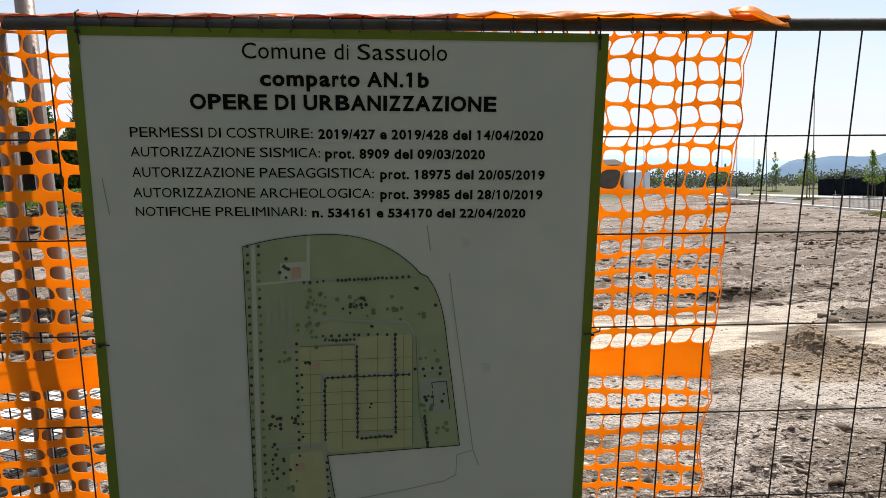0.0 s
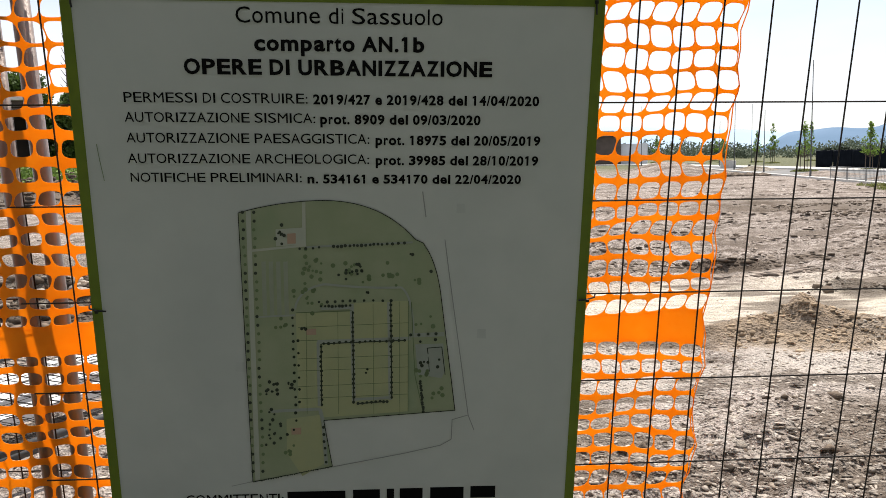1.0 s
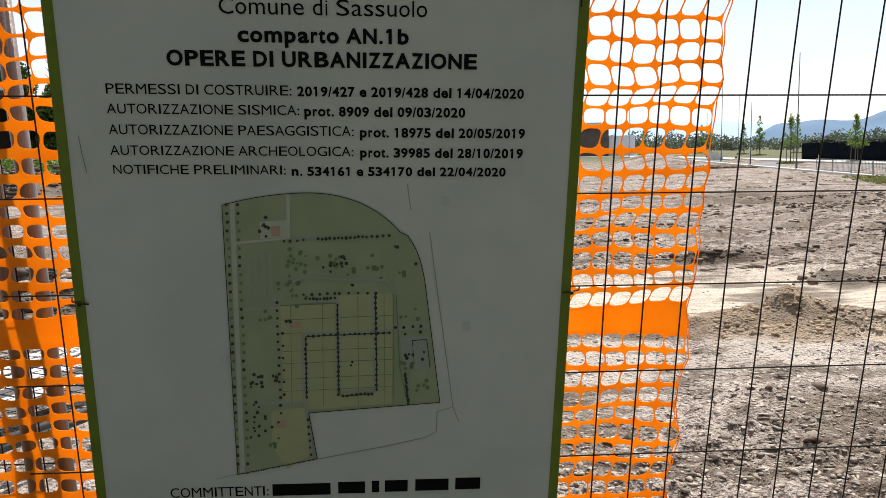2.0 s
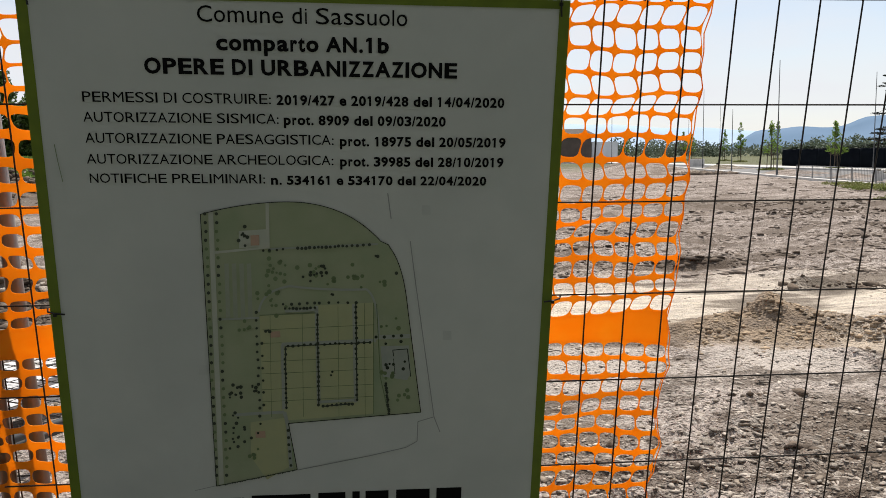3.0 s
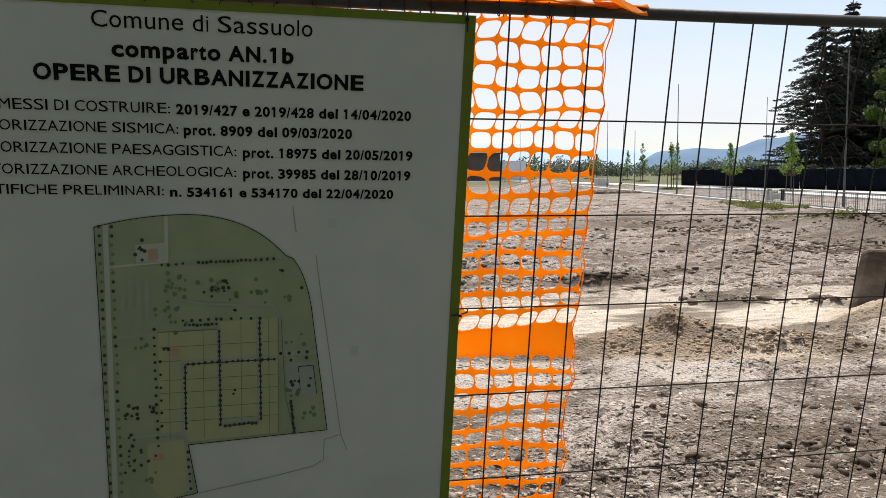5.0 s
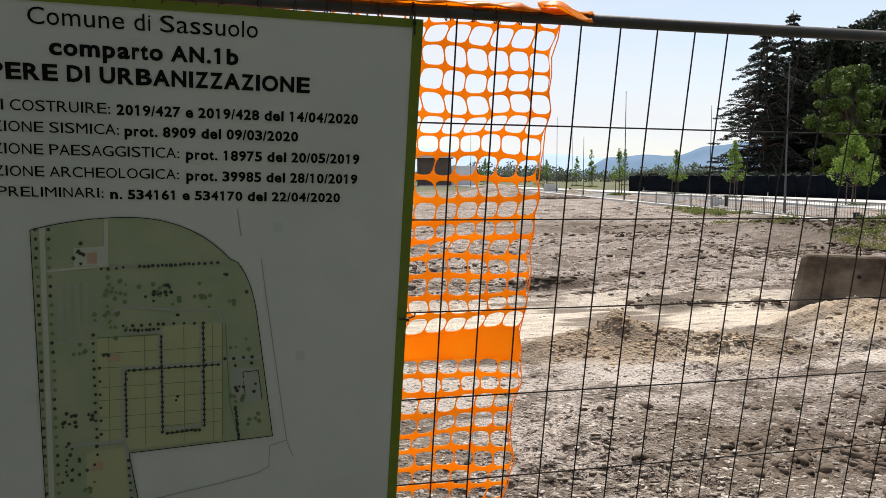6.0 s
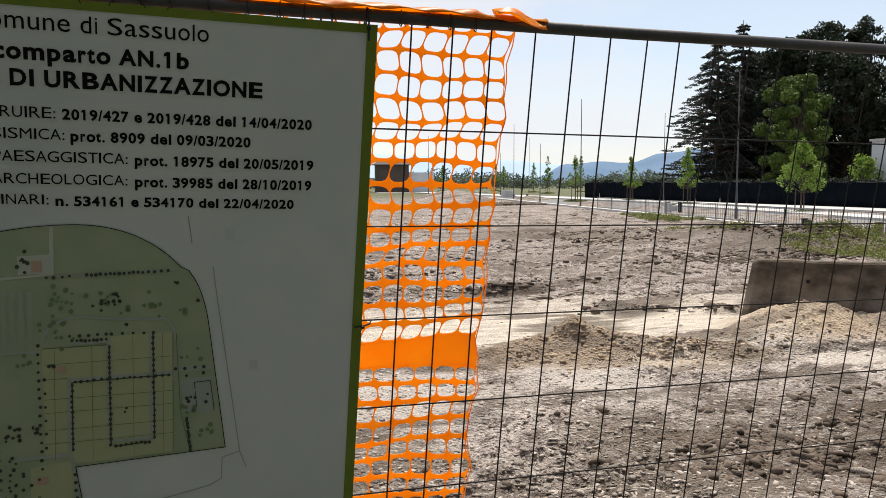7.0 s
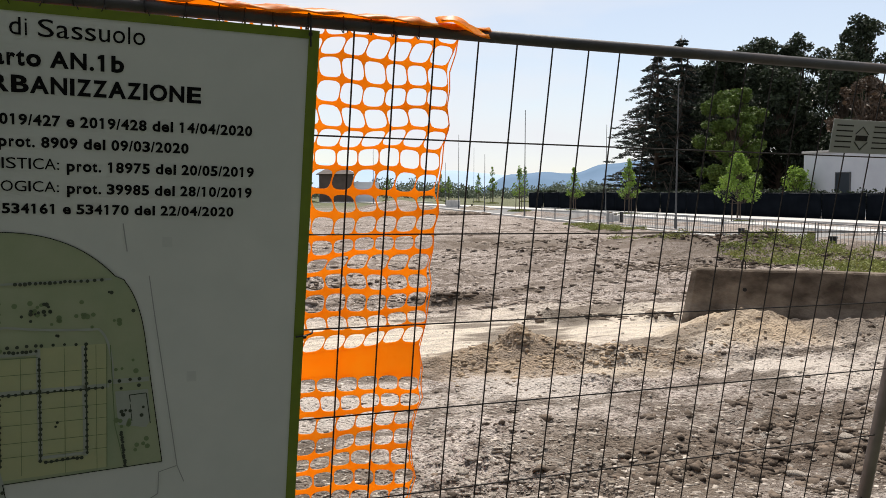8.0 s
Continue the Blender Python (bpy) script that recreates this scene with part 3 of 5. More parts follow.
side = strokes([(631, -2), (643, 82)], 3.5) + strokes([(706, 155), (722, 272), (790, 735), (810, 785)], 3) + strokes([(788, 735), (737, 750), (735, 815), (700, 835), (580, 862), (345, 907)], 2.6) + strokes([(78, 957), (10, 972)], 2)
flat("plan_border", side, M_grey_ink, 0.0013, "grey plan lines outside the site")
for u, v, w, d in ((188, 136, 28, 32), (253, 450, 32, 18), (206, 778, 32, 20)):
    flat("plan_house", [[(u, v), (u + w, v - 2), (u + w + 1, v + d), (u + 1, v + d + 1)]], M_map_pink, 0.0028, "pink printed house")
R_map = random.Random(3)
dots, soft_dots = [], []
for k in range(31):
    v = 66 + k * 28.5
    (dots if k % 7 < 4 else soft_dots).append(disc(42 + (v - 60) * 0.044 + R_map.uniform(-2, 2), v, 5.6))
    (dots if k % 6 < 2 else soft_dots).append(disc(78 + (v - 60) * 0.042 + R_map.uniform(-2, 2), v, 5.6))
for a, b, n, r in (((310, 497), (346, 495), 3, 5), ((364, 494), (402, 492), 3, 5), ((428, 491), (464, 490), 3, 5), ((478, 489), (516, 488), 3, 5), ((540, 487), (576, 486), 3, 5), ((302, 508), (306, 700), 13, 5), ((405, 396), (412, 690), 20, 5), ((530, 354), (537, 676), 20, 5), ((426, 695), (484, 690), 5, 5), ((498, 689), (522, 688), 3, 5), ((295, 360), (398, 357), 5, 5), ((302, 375), (396, 372), 9, 5), ((412, 356), (504, 354), 4, 5), ((340, 178), (500, 170), 13, 5.5), ((515, 169), (572, 166), 4, 5), ((228, 185), (294, 181), 4, 5), ((207, 385), (222, 752), 15, 5), ((226, 488), (232, 690), 6, 5), ((630, 622), (642, 722), 14, 5), ((598, 469), (680, 464), 4, 5), ((312, 775), (322, 890), 6, 5), ((110, 951), (335, 907), 30, 2.5), ((628, 490), (680, 483), 2, 5)):
    for k in range(n):
        t = k / (n - 1)
        dots.append(disc(a[0] + (b[0] - a[0]) * t + R_map.uniform(-1.5, 1.5), a[1] + (b[1] - a[1]) * t + R_map.uniform(-1.5, 1.5), r * R_map.uniform(0.8, 1.15)))
for cu, cv, n, sp in ((160, 135, 9, 22), (150, 645, 13, 22), (200, 632, 5, 16), (138, 725, 3, 12), (165, 775, 10, 32), (140, 810, 4, 14), (385, 268, 9, 26), (430, 255, 4, 12), (637, 562, 4, 12), (450, 596, 2, 30), (598, 203, 2, 6), (665, 258, 1, 2), (450, 328, 3, 8), (255, 440, 3, 22), (675, 560, 3, 18)):
    for k in range(n):
        dots.append(disc(cu + R_map.gauss(0, sp * 0.6), cv + R_map.gauss(0, sp * 0.6), R_map.uniform(3.5, 6.5)))
for cu, cv, n, sp in ((275, 245, 14, 34), (390, 245, 8, 40), (520, 270, 8, 34), (620, 290, 3, 20), (655, 400, 4, 30), (170, 440, 5, 24), (250, 350, 9, 34), (265, 300, 5, 30), (640, 590, 6, 20), (700, 650, 5, 24), (200, 850, 5, 26), (450, 290, 4, 14)):
    for k in range(n):
        soft_dots.append(disc(cu + R_map.gauss(0, sp * 0.6), cv + R_map.gauss(0, sp * 0.6), R_map.uniform(4, 8)))
flat("plan_tree", dots, M_map_dot, 0.0032, "dark printed tree dots")
flat("plan_shrub", soft_dots, M_map_soft, 0.0029, "soft green printed tree dots")
# fastening marks seen through the board
M_mark = material("mark_grey", (0.54, 0.57, 0.56), (0.57, 0.60, 0.59), 30, 0.5)
for u, v in ((757, 55), (830, 467), (35, 577)):
    flat("board_mark", [[(u - 14, v - 18), (u + 14, v - 17), (u + 15, v + 14), (u - 14, v + 13)]], M_mark, 0.0012)
a, z = on_sign(-0.772, 1.60)
part("scratch", a_tube([(a, -0.001, z), (a + 0.004, -0.001, z - 0.04), (a + 0.010, -0.001, z - 0.085)], 0.0007, 5), M_map_soft, sign, "dark vertical scratch")

# black ties that hold the notice to the mesh
for x, z, down in ((-0.797, 1.925, 0.045), (0.357, 1.912, 0.045), (-0.818, 1.198, 0.0), (0.371, 1.204, 0.0)):
    t = thing("cable_tie", on_fence(x, 1.378, z), "thin black cable tie holding the notice to the fence", "tie", "notice ties")
    if down:
        part("strap", a_tube([(0, 0.02, 0.045), (0, 0.0, 0.04), (0, -0.002, 0.0), (0.002, 0.0, -down * 0.6)], 0.0022, 6), M_tie, t)
    else:
        s = 1 if x > 0 else -1
        part("strap", a_tube([(-s * 0.022, 0.0, 0.0), (0, -0.002, 0.003), (s * 0.02, 0.01, 0.004), (s * 0.026, 0.028, 0.006)], 0.0022, 6), M_tie, t)
    part("lock", a_box(-0.004, 0.004, -0.005, 0.002, -0.004, 0.004, bevel=0.001), M_tie, t)


# ---- orange barrier net behind the mesh ----
def net_point(u, v):
    """u metres along, v metres down from the bar; the net sags and ripples."""
    fold = 0.006 * math.sin(v * 21 + 1.3 * math.sin(u * 5)) + 0.010 * math.sin(u * 9 + v * 3) + 0.0015 * math.sin(v * 47 + u * 11)
    squeeze = 0.010 * math.sin(v * 6.5 + 0.4) * min(1.0, max(0.0, 0.3 - u))
    lean = -0.055 * v * (0.35 + 0.65 * max(0.0, u)) * 0.75
    wave = 0.0022 * math.sin(u * 30 + v * 9) + 0.0040 * math.sin(u * 13 + v * 23)
    edge = 0.006 * math.sin(v * 26 + u * 3) + 0.004 * math.sin(v * 61)
    x = u + lean + edge
    return Vector((x, fold, -v + squeeze + wave))


def barrier_net():
    net = thing("barrier_net", on_fence(0, 1.424, 1.945), "orange plastic barrier netting with oval holes tied behind the fence", "netting")
    cw, u0, u1 = 0.0545, -1.42, 0.722
    ncol = round((u1 - u0) / cw)
    cw = (u1 - u0) / ncol
    verts, faces = [], []
    band_top, band_low = 0.798, 0.873
    bounds = [-0.012, 0.03, 0.08, 0.133, 0.184, 0.238, 0.287, 0.336, 0.394, 0.445, 0.500, 0.548, 0.599, 0.648, 0.703, 0.748, band_top, band_low, 0.921, 0.972, 1.026, 1.080, 1.132, 1.190]
    while bounds[-1] < 1.78:
        bounds.append(bounds[-1] + 0.055)
    rows = [(a, b, a != band_top) for a, b in zip(bounds, bounds[1:])]
    K = 20
    for v0, v1, hole in rows:
        for c in range(ncol):
            a, b = u0 + c * cw, u0 + (c + 1) * cw
            uc, vc, hw, hh = (a + b) / 2, (v0 + v1) / 2, cw / 2, (v1 - v0) / 2
            if not hole:
                n0 = len(verts)
                for j in range(4):
                    for i in range(4):
                        verts.append(net_point(a + (b - a) * i / 3, v0 + (v1 - v0) * j / 3))
                faces += [(n0 + j * 4 + i, n0 + j * 4 + i + 1, n0 + j * 4 + i + 5, n0 + j * 4 + i + 4) for j in range(3) for i in range(3)]
                continue
            left = a < -0.7
            thin = R_net.uniform(0.86, 0.92) if left and v0 > 0.2 else R_net.uniform(0.925, 0.96)
            high = R_net.uniform(0.62, 0.68) if left and v0 > 0.2 else R_net.uniform(0.84, 0.87) if v0 < 0.32 else R_net.uniform(0.76, 0.80)
            power = 3.6 if v0 < 0.32 else 3.3
            n0 = len(verts)
            for k in range(K):
                t = math.tau * (k + 0.5) / K
                c_, s_ = math.cos(t), math.sin(t)
                m = max(abs(c_), abs(s_))
                sup = (abs(c_) ** power + abs(s_) ** power) ** (-1 / power)
                verts.append(net_point(uc + hw * c_ / m, vc + hh * s_ / m))
                verts.append(net_point(uc + hw * thin * c_ * sup, vc + hh * high * s_ * sup))
            faces += [(n0 + 2 * k, n0 + 2 * ((k + 1) % K), n0 + 2 * ((k + 1) % K) + 1, n0 + 2 * k + 1) for k in range(K)]
    bm = bmesh.new()
    bm.from_mesh(raw("net_cells", verts, faces, M_net))
    bmesh.ops.remove_doubles(bm, verts=bm.verts[:], dist=0.0004)
    ob = part("net_sheet", bm, M_net, net)
    mod = ob.modifiers.new("thickness", "SOLIDIFY")
    mod.thickness = 0.0016
    # loose edge strand with frayed ends
    edge = [net_point(u1 + 0.004 + 0.004 * math.sin(k), k * 0.045) for k in range(40)]
    part("edge_strand", a_tube(edge, 0.0016, 5), M_net, net)
    # the part folded over the bar
    verts, faces = [], []
    n, arcs = 90, 9
    for i in range(n + 1):
        x = -1.06 + 1.86 * i / n
        r = 0.0178 + 0.0015 * math.sin(x * 23) + 0.002 * max(0, math.sin(x * 9 + 1)) + (0.007 if 0.1 < x < 0.62 else 0)
        for j in range(arcs):
            t = radians(62 + 110 * j / (arcs - 1) + 10 * math.sin(x * 13)) if x < 0.05 else radians(38 + 140 * j / (arcs - 1) + 10 * math.sin(x * 17))
            verts.append((x, -0.024 - r * math.cos(t), -0.003 + r * math.sin(t) + 0.003 * math.sin(x * 60 + j)))
    faces = [(i * arcs + j, i * arcs + j + 1, (i + 1) * arcs + j + 1, (i + 1) * arcs + j) for i in range(n) for j in range(arcs - 1)]
    cut = (arcs - 1) * int(n * 0.595)
    for cells, mat, words in ((faces[:cut], M_fold, "bleached pinkish net edge folded over the bar"), (faces[cut:], M_net, "orange net edge folded over the bar")):
        used = sorted({k for f in cells for k in f})
        at = {k: m for m, k in enumerate(used)}
        ob = part("top_fold", raw("top_fold", [verts[k] for k in used], [tuple(at[k] for k in f) for f in cells], mat, True), None, net, words)
        ob.modifiers.new("thickness", "SOLIDIFY").thickness = 0.0016
    verts = []
    for i in range(13):
        t = i / 12
        x = 0.665 + 0.118 * t
        zt = 0.012 + 0.032 * math.sin(math.pi * (t * 0.8 + 0.12)) - 0.020 * t
        w = 0.006 + 0.022 * math.sin(math.pi * min(1, t * 0.9 + 0.05))
        for j in range(5):
            verts.append((x, -0.05 + 0.012 * j - 0.02 * t, max(0.006 - 0.010 * t, zt - w * (1 - j / 4) * (0.4 + t)) + 0.006 * math.sin(j * 2 + t * 5)))
    faces = [(i * 5 + j, i * 5 + j + 1, i * 5 + j + 6, i * 5 + j + 5) for i in range(12) for j in range(4)]
    ob = part("loose_flap", raw("loose_flap", verts, faces, M_net, True), None, net, "loose curled end of the orange net")
    ob.modifiers.new("thickness", "SOLIDIFY").thickness = 0.0016
    return net


R_net = random.Random(8)
barrier_net()

# black ties along the bar
for k in range(22):
    x = -0.80 + k * 0.068 + 0.012 * math.sin(k * 5)
    t = thing("cable_tie", on_fence(x, 1.4, 1.94), "thin black tie round the fence bar", "tie", "bar ties")
    ring = [(0.003 * math.sin(i), 0.0185 * math.cos(i * math.tau / 10), 0.0185 * math.sin(i * math.tau / 10)) for i in range(11)]
    part("strap", a_tube(ring, 0.0014, 5), M_tie, t)
    up = 1 if k in (1, 2) else -0.6
    part("tail", a_tube([(0, -0.018, -0.004), (0.004 * (-1) ** k, -0.022, 0.016 * up), (0.008 * (-1) ** k, -0.019, 0.030 * up)], 0.0011, 5), M_tie, t)

# small maker's plate wired to the mesh, its print as plain bars
plate = thing("maker_plate", on_fence(2.10, 1.392, 1.747), "small pale grey metal plate with dark printed lines on the fence", "sign")
part("plate", a_box(-0.165, 0.165, -0.001, 0.001, -0.05, 0.05, bevel=0.0006), M_plate, plate)
for k in range(5):
    for x0, x1 in ((-0.150, -0.085), (0.0, 0.14)):
        part("print_bar", a_box(x0, x1, -0.0020, -0.0012, 0.030 - k * 0.016, 0.034 - k * 0.016), M_wire, plate)
part("print_bar", a_box(-0.070, -0.022, -0.0020, -0.0012, -0.012, 0.004), M_wire, plate)
for s in (1, -1):
    part("emblem_stroke", a_tube([(-0.072, -0.0016, -0.004 + s * 0.012), (-0.046, -0.0016, -0.004 + s * 0.034), (-0.020, -0.0016, -0.004 + s * 0.012)], 0.0016, 5), M_wire, plate)


# ---- concrete barrier half buried in spoil ----
def concrete_barrier():
    a, b = Vector((6.50, 7.55, 0)), Vector((8.14, 6.22, 0))
    d = (b - a).normalized()
    ang = math.degrees(math.atan2(d.y, d.x))
    t = thing("concrete_barrier", pose(a.x, a.y, -0.02, 0, 0, ang), "weathered grey-brown concrete barrier half buried in earth", "barrier")
    prof = [(-0.25, 0), (-0.25, 0.08), (-0.15, 0.26), (-0.105, 0.655), (-0.085, 0.675), (0.085, 0.675), (0.105, 0.655), (0.15, 0.26), (0.25, 0.08), (0.25, 0)]
    bm = bmesh.new()
    rings = []
    n = 50
    for i in range(n + 1):
        x = 4.0 * i / n - 0.07
        e = 0.03 if i in (0, n) else 0.0
        chamfer = 0.0 if i else 0.05
        slope = 0.11 * max(0.0, 1 - i / 8)
        rings.append([bm.verts.new((x + slope * z / 0.66, y * (1 - e * 2) + (chamfer if y < 0 else -chamfer * 0.5) + 0.004 * math.sin(x * 7 + z * 9), z - (e if z > 0.5 else 0) + 0.004 * math.sin(x * 5))) for y, z in prof])
    for u, v in zip(rings, rings[1:]):
        for k in range(len(prof) - 1):
            bm.faces.new((u[k], u[k + 1], v[k + 1], v[k]))
    bm.faces.new(rings[0])
    bm.faces.new(rings[-1][::-1])
    bmesh.ops.recalc_face_normals(bm, faces=bm.faces[:])
    part("body", bm, M_barrier, t)
    # black discs on the face stand in for the shade inside lifting holes
    for x in (0.655, 3.2):
        part("hole_shade_disc", a_tube([(x, -0.132, 0.44), (x, -0.118, 0.44)], 0.024, 12), M_black, t, "black disc standing for the shade in a lifting hole")
    part("lifting_loop", a_tube([(0.62, 0, 0.65), (0.62, 0, 0.76), (0.64, 0, 0.80), (0.66, 0, 0.76), (0.66, 0, 0.65)], 0.008, 6), M_wire, t, "dark bent steel loop")
    return t


concrete_barrier()


# ---- stones and clods ----
def stone_mesh(name, seed, sub=1, squash=0.42, mat=M_stone):
    bm = bmesh.new()
    bmesh.ops.create_icosphere(bm, subdivisions=sub, radius=1)
    for v in bm.verts:
        v.co *= 1 + 0.35 * noise.noise(v.co * 1.3 + Vector((seed * 7.3, 0, 0)))
        v.co.z *= squash
    return mesh_of(name, bm, mat, True)


R_st = random.Random(12)
shapes = [stone_mesh("stone", k, 2) for k in range(5)]
spots = [(4.42, 4.57, 0.05), (3.91, 3.27, 0.036), (3.45, 2.68, 0.055), (4.35, 3.15, 0.045), (2.9, 3.05, 0.04), (3.85, 2.72, 0.04)]
while len(spots) < 46:
    spots.append((R_st.uniform(1.6, 4.6), R_st.uniform(2.75, 3.45), R_st.uniform(0.014, 0.036)))
while len(spots) < 100:
    x, y = R_st.uniform(-3, 6.5), R_st.uniform(2.7, 5.3) if R_st.random() < 0.75 else R_st.uniform(5, 11)
    spots.append((x, y, R_st.uniform(0.012, 0.030)))
while len(spots) < 185:
    spots.append((R_st.uniform(-5.5, -2.2), R_st.uniform(7.6, 9.6), R_st.uniform(0.045, 0.11)))
for x, y, r in spots:
    ob = new("stone", R_st.choice(shapes))
    ob.matrix_world = Matrix.LocRotScale((x, y, ground_z(x, y) + r * 0.08), Euler((R_st.uniform(-0.3, 0.3), R_st.uniform(-0.3, 0.3), R_st.uniform(0, 6.3))), (r * R_st.uniform(0.8, 1.5), r, r * R_st.uniform(0.8, 1.1)))
    tagged(ob, "rounded pale grey-brown field stone lying on bare earth", "stone", "stones on the site")


def scatter(name, n, region, lo, hi, mat, label, seed, dense=lambda x, y: 1.0, smooth=False, rag=0.3, thick=(0.35, 0.7), drawn_out=1.6):
    """Countless small stones or clods as one mesh."""
    rs = np.random.RandomState(seed)
    bm = bmesh.new()
    bmesh.ops.create_icosphere(bm, subdivisions=1, radius=1)
    base = np.array([v.co[:] for v in bm.verts])
    tri = np.array([[v.index for v in f.verts] for f in bm.faces])
    bm.free()
    x0, x1, y0, y1 = region
    x = rs.uniform(x0, x1, n)
    y = y0 + (y1 - y0) * rs.rand(n) ** 1.7
    keep = rs.rand(n) < dense(x, y)
    x, y = x[keep], y[keep]
    n = len(x)
    r = lo + (hi - lo) * rs.rand(n) ** 3
    ang = rs.rand(n) * 6.3
    jig = 1 + rag * 2 * (rs.rand(n, len(base)) - 0.5)
    broken = base[None] * jig[..., None]
    if rag > 0.46:
        broken = broken + rag * 0.7 * rs.uniform(-1, 1, broken.shape)
    p = broken * (r[:, None, None] * np.stack([rs.uniform(0.8, drawn_out, n), np.ones(n), rs.uniform(*thick, n)], -1)[:, None])
    c, s_ = np.cos(ang)[:, None], np.sin(ang)[:, None]
    px, py = p[..., 0] * c - p[..., 1] * s_ + x[:, None], p[..., 0] * s_ + p[..., 1] * c + y[:, None]
    pz = p[..., 2] + (height(x, y) - r * 0.12)[:, None]
    verts = np.stack([px, py, pz], -1).reshape(-1, 3)
    faces = (tri[None] + (np.arange(n) * len(base))[:, None, None]).reshape(-1, 3)
    me = bpy.data.meshes.new(name)
    me.vertices.add(len(verts))
    me.vertices.foreach_set("co", verts.ravel())
    me.loops.add(faces.size)
    me.loops.foreach_set("vertex_index", faces.ravel())
    me.polygons.add(len(faces))
    me.polygons.foreach_set("loop_start", np.arange(0, faces.size, 3))
    me.update(calc_edges=True)
    if smooth:
        me.polygons.foreach_set("use_smooth", [True] * len(faces))
    me.materials.append(mat)
    return tagged(new(name, me), label, name.replace("_", " "), kind="stuff")


def off_track(x, y):
    yy = y + 0.03 * x + 0.5 * lumps(x, y, 1.4)
    t = np.clip((yy - 6.3) / 0.7, 0, 1) * np.clip((9.4 - yy) / 0.8, 0, 1)
    bare = np.clip(np.hypot((x - 4.05) / 0.35, (y - 5.35) / 0.3), 0, 1) ** 3 * np.clip(np.hypot((x - 6.6) / 1.2, (y - 6.4) / 1.0), 0, 1) ** 3 * np.clip(np.hypot((x - 5.7) / 0.9, (y - 4.95) / 0.5), 0.1, 1)
    return bare * (1 - 0.93 * t) * np.clip(0.55 + 0.6 * lumps(x, y, 0.9), 0.08, 1)


M_clod = material("clod", (0.27, 0.225, 0.178), (0.14, 0.112, 0.088), 9, 0.95, 0, 0.4, 60, island=0.3)
TURNED = ((4.0, 2.55, 0.5, 0.2), (3.3, 2.42, 0.4, 0.14), (4.8, 4.15, 0.3, 0.10), (3.1, 3.25, 0.5, 0.2), (3.2, 2.88, 0.5, 0.14), (3.9, 2.92, 0.5, 0.2), (4.2, 3.97, 0.26, 0.13), (4.5, 3.45, 0.4, 0.16), (5.3, 8.35, 0.5, 0.16), (4.4, 10.15, 0.6, 0.2), (6.4, 7.9, 0.4, 0.16), (4.75, 5.62, 0.6, 0.14), (7.7, 5.95, 0.5, 0.3), (3.9, 3.45, 0.5, 0.16), (3.3, 3.25, 0.4, 0.13), (5.0, 4.42, 0.22, 0.09), (2.4, 3.0, 0.6, 0.12), (4.7, 3.6, 0.4, 0.12), (1.2, 3.3, 0.5, 0.12), (3.4, 3.95, 0.25, 0.08), (2.6, 4.1, 0.3, 0.07), (4.2, 4.1, 0.25, 0.08))


def turned(x, y):
    d = sum(np.exp(-((x - a) / u) ** 2 - ((y - b) / v) ** 2) for a, b, u, v in TURNED)
    return np.clip(d * (0.48 + 0.9 * lumps(x, y, 0.16)) * (0.6 + 0.7 * lumps(x, y, 0.07)), 0, 1)


M_chip = material("stone_chip", (0.45, 0.40, 0.35), (0.25, 0.215, 0.18), 14, 0.9, 0, 0.4, 60, island=0.35, spec=0.2)
scatter("stone_chips", 46000, (-3.2, 7.4, 2.15, 6.2), 0.005, 0.021, M_chip, "pale angular stone chips on bare earth", 15, lambda x, y: off_track(x, y) * (1 - 0.9 * turned(x, y)), False, 0.45, (0.2, 0.45), 2.4)
scatter("gravel", 17000, (-3.4, 8.8, 2.15, 9.5), 0.004, 0.024, M_stone, "pale pebbles strewn over bare earth", 5, off_track, False, 0.38, (0.3, 0.55), 2.0)
scatter("clods", 40000, (-3.4, 9.5, 2.15, 12.0), 0.004, 0.022, M_clod, "brown crumbled clods of earth", 6, lambda x, y: off_track(x, y) * np.clip(1.6 * lumps(x * 0.6, y, 0.55) + 0.25, 0.03, 1), rag=0.42, thick=(0.3, 0.6), drawn_out=2.2)
M_moist = material("moist_clod", (0.155, 0.12, 0.093), (0.08, 0.062, 0.048), 9, 0.95, 0, 0.4, 60, island=0.45, spec=0.2)
scatter("turned_clods", 90000, (0.5, 8.5, 2.2, 10.6), 0.005, 0.040, M_moist, "dark moist clods turned up in patches", 8, turned, rag=0.5, thick=(0.45, 0.9), drawn_out=1.6)
M_sand = material("sandy_clod", (0.41, 0.315, 0.22), (0.26, 0.198, 0.14), 9, 0.95, 0, 0.4, 60, island=0.35, spec=0.15)
scatter("heap_clods", 16000, (1.8, 7.6, 5.2, 7.3), 0.006, 0.034, M_sand, "sandy crumbs over the small spoil heaps", 18, lambda x, y: np.clip(np.exp(-((x - 3.4) / 0.95) ** 2 - ((y - 5.85) / 0.35) ** 2) + np.exp(-((x - 4.6) / 0.9) ** 2 - ((y - 5.7) / 0.22) ** 2) + 0.4 * np.exp(-((x - 6.5) / 0.8) ** 2 - ((y - 6.45) / 0.4) ** 2), 0, 1) * np.clip(0.6 + lumps(x, y, 0.2), 0.1, 1), rag=0.42)
scatter("spoil_clods", 34000, (9.5, 17.0, 10.5, 22.0), 0.012, 0.075, M_moist, "dark clods on the soil bank by the road", 9, lambda x, y: np.clip(lumps(x * 0.7, y, 1.6) + 0.6 - 0.2 * np.abs(x - 13.0), 0, 1), rag=0.42)
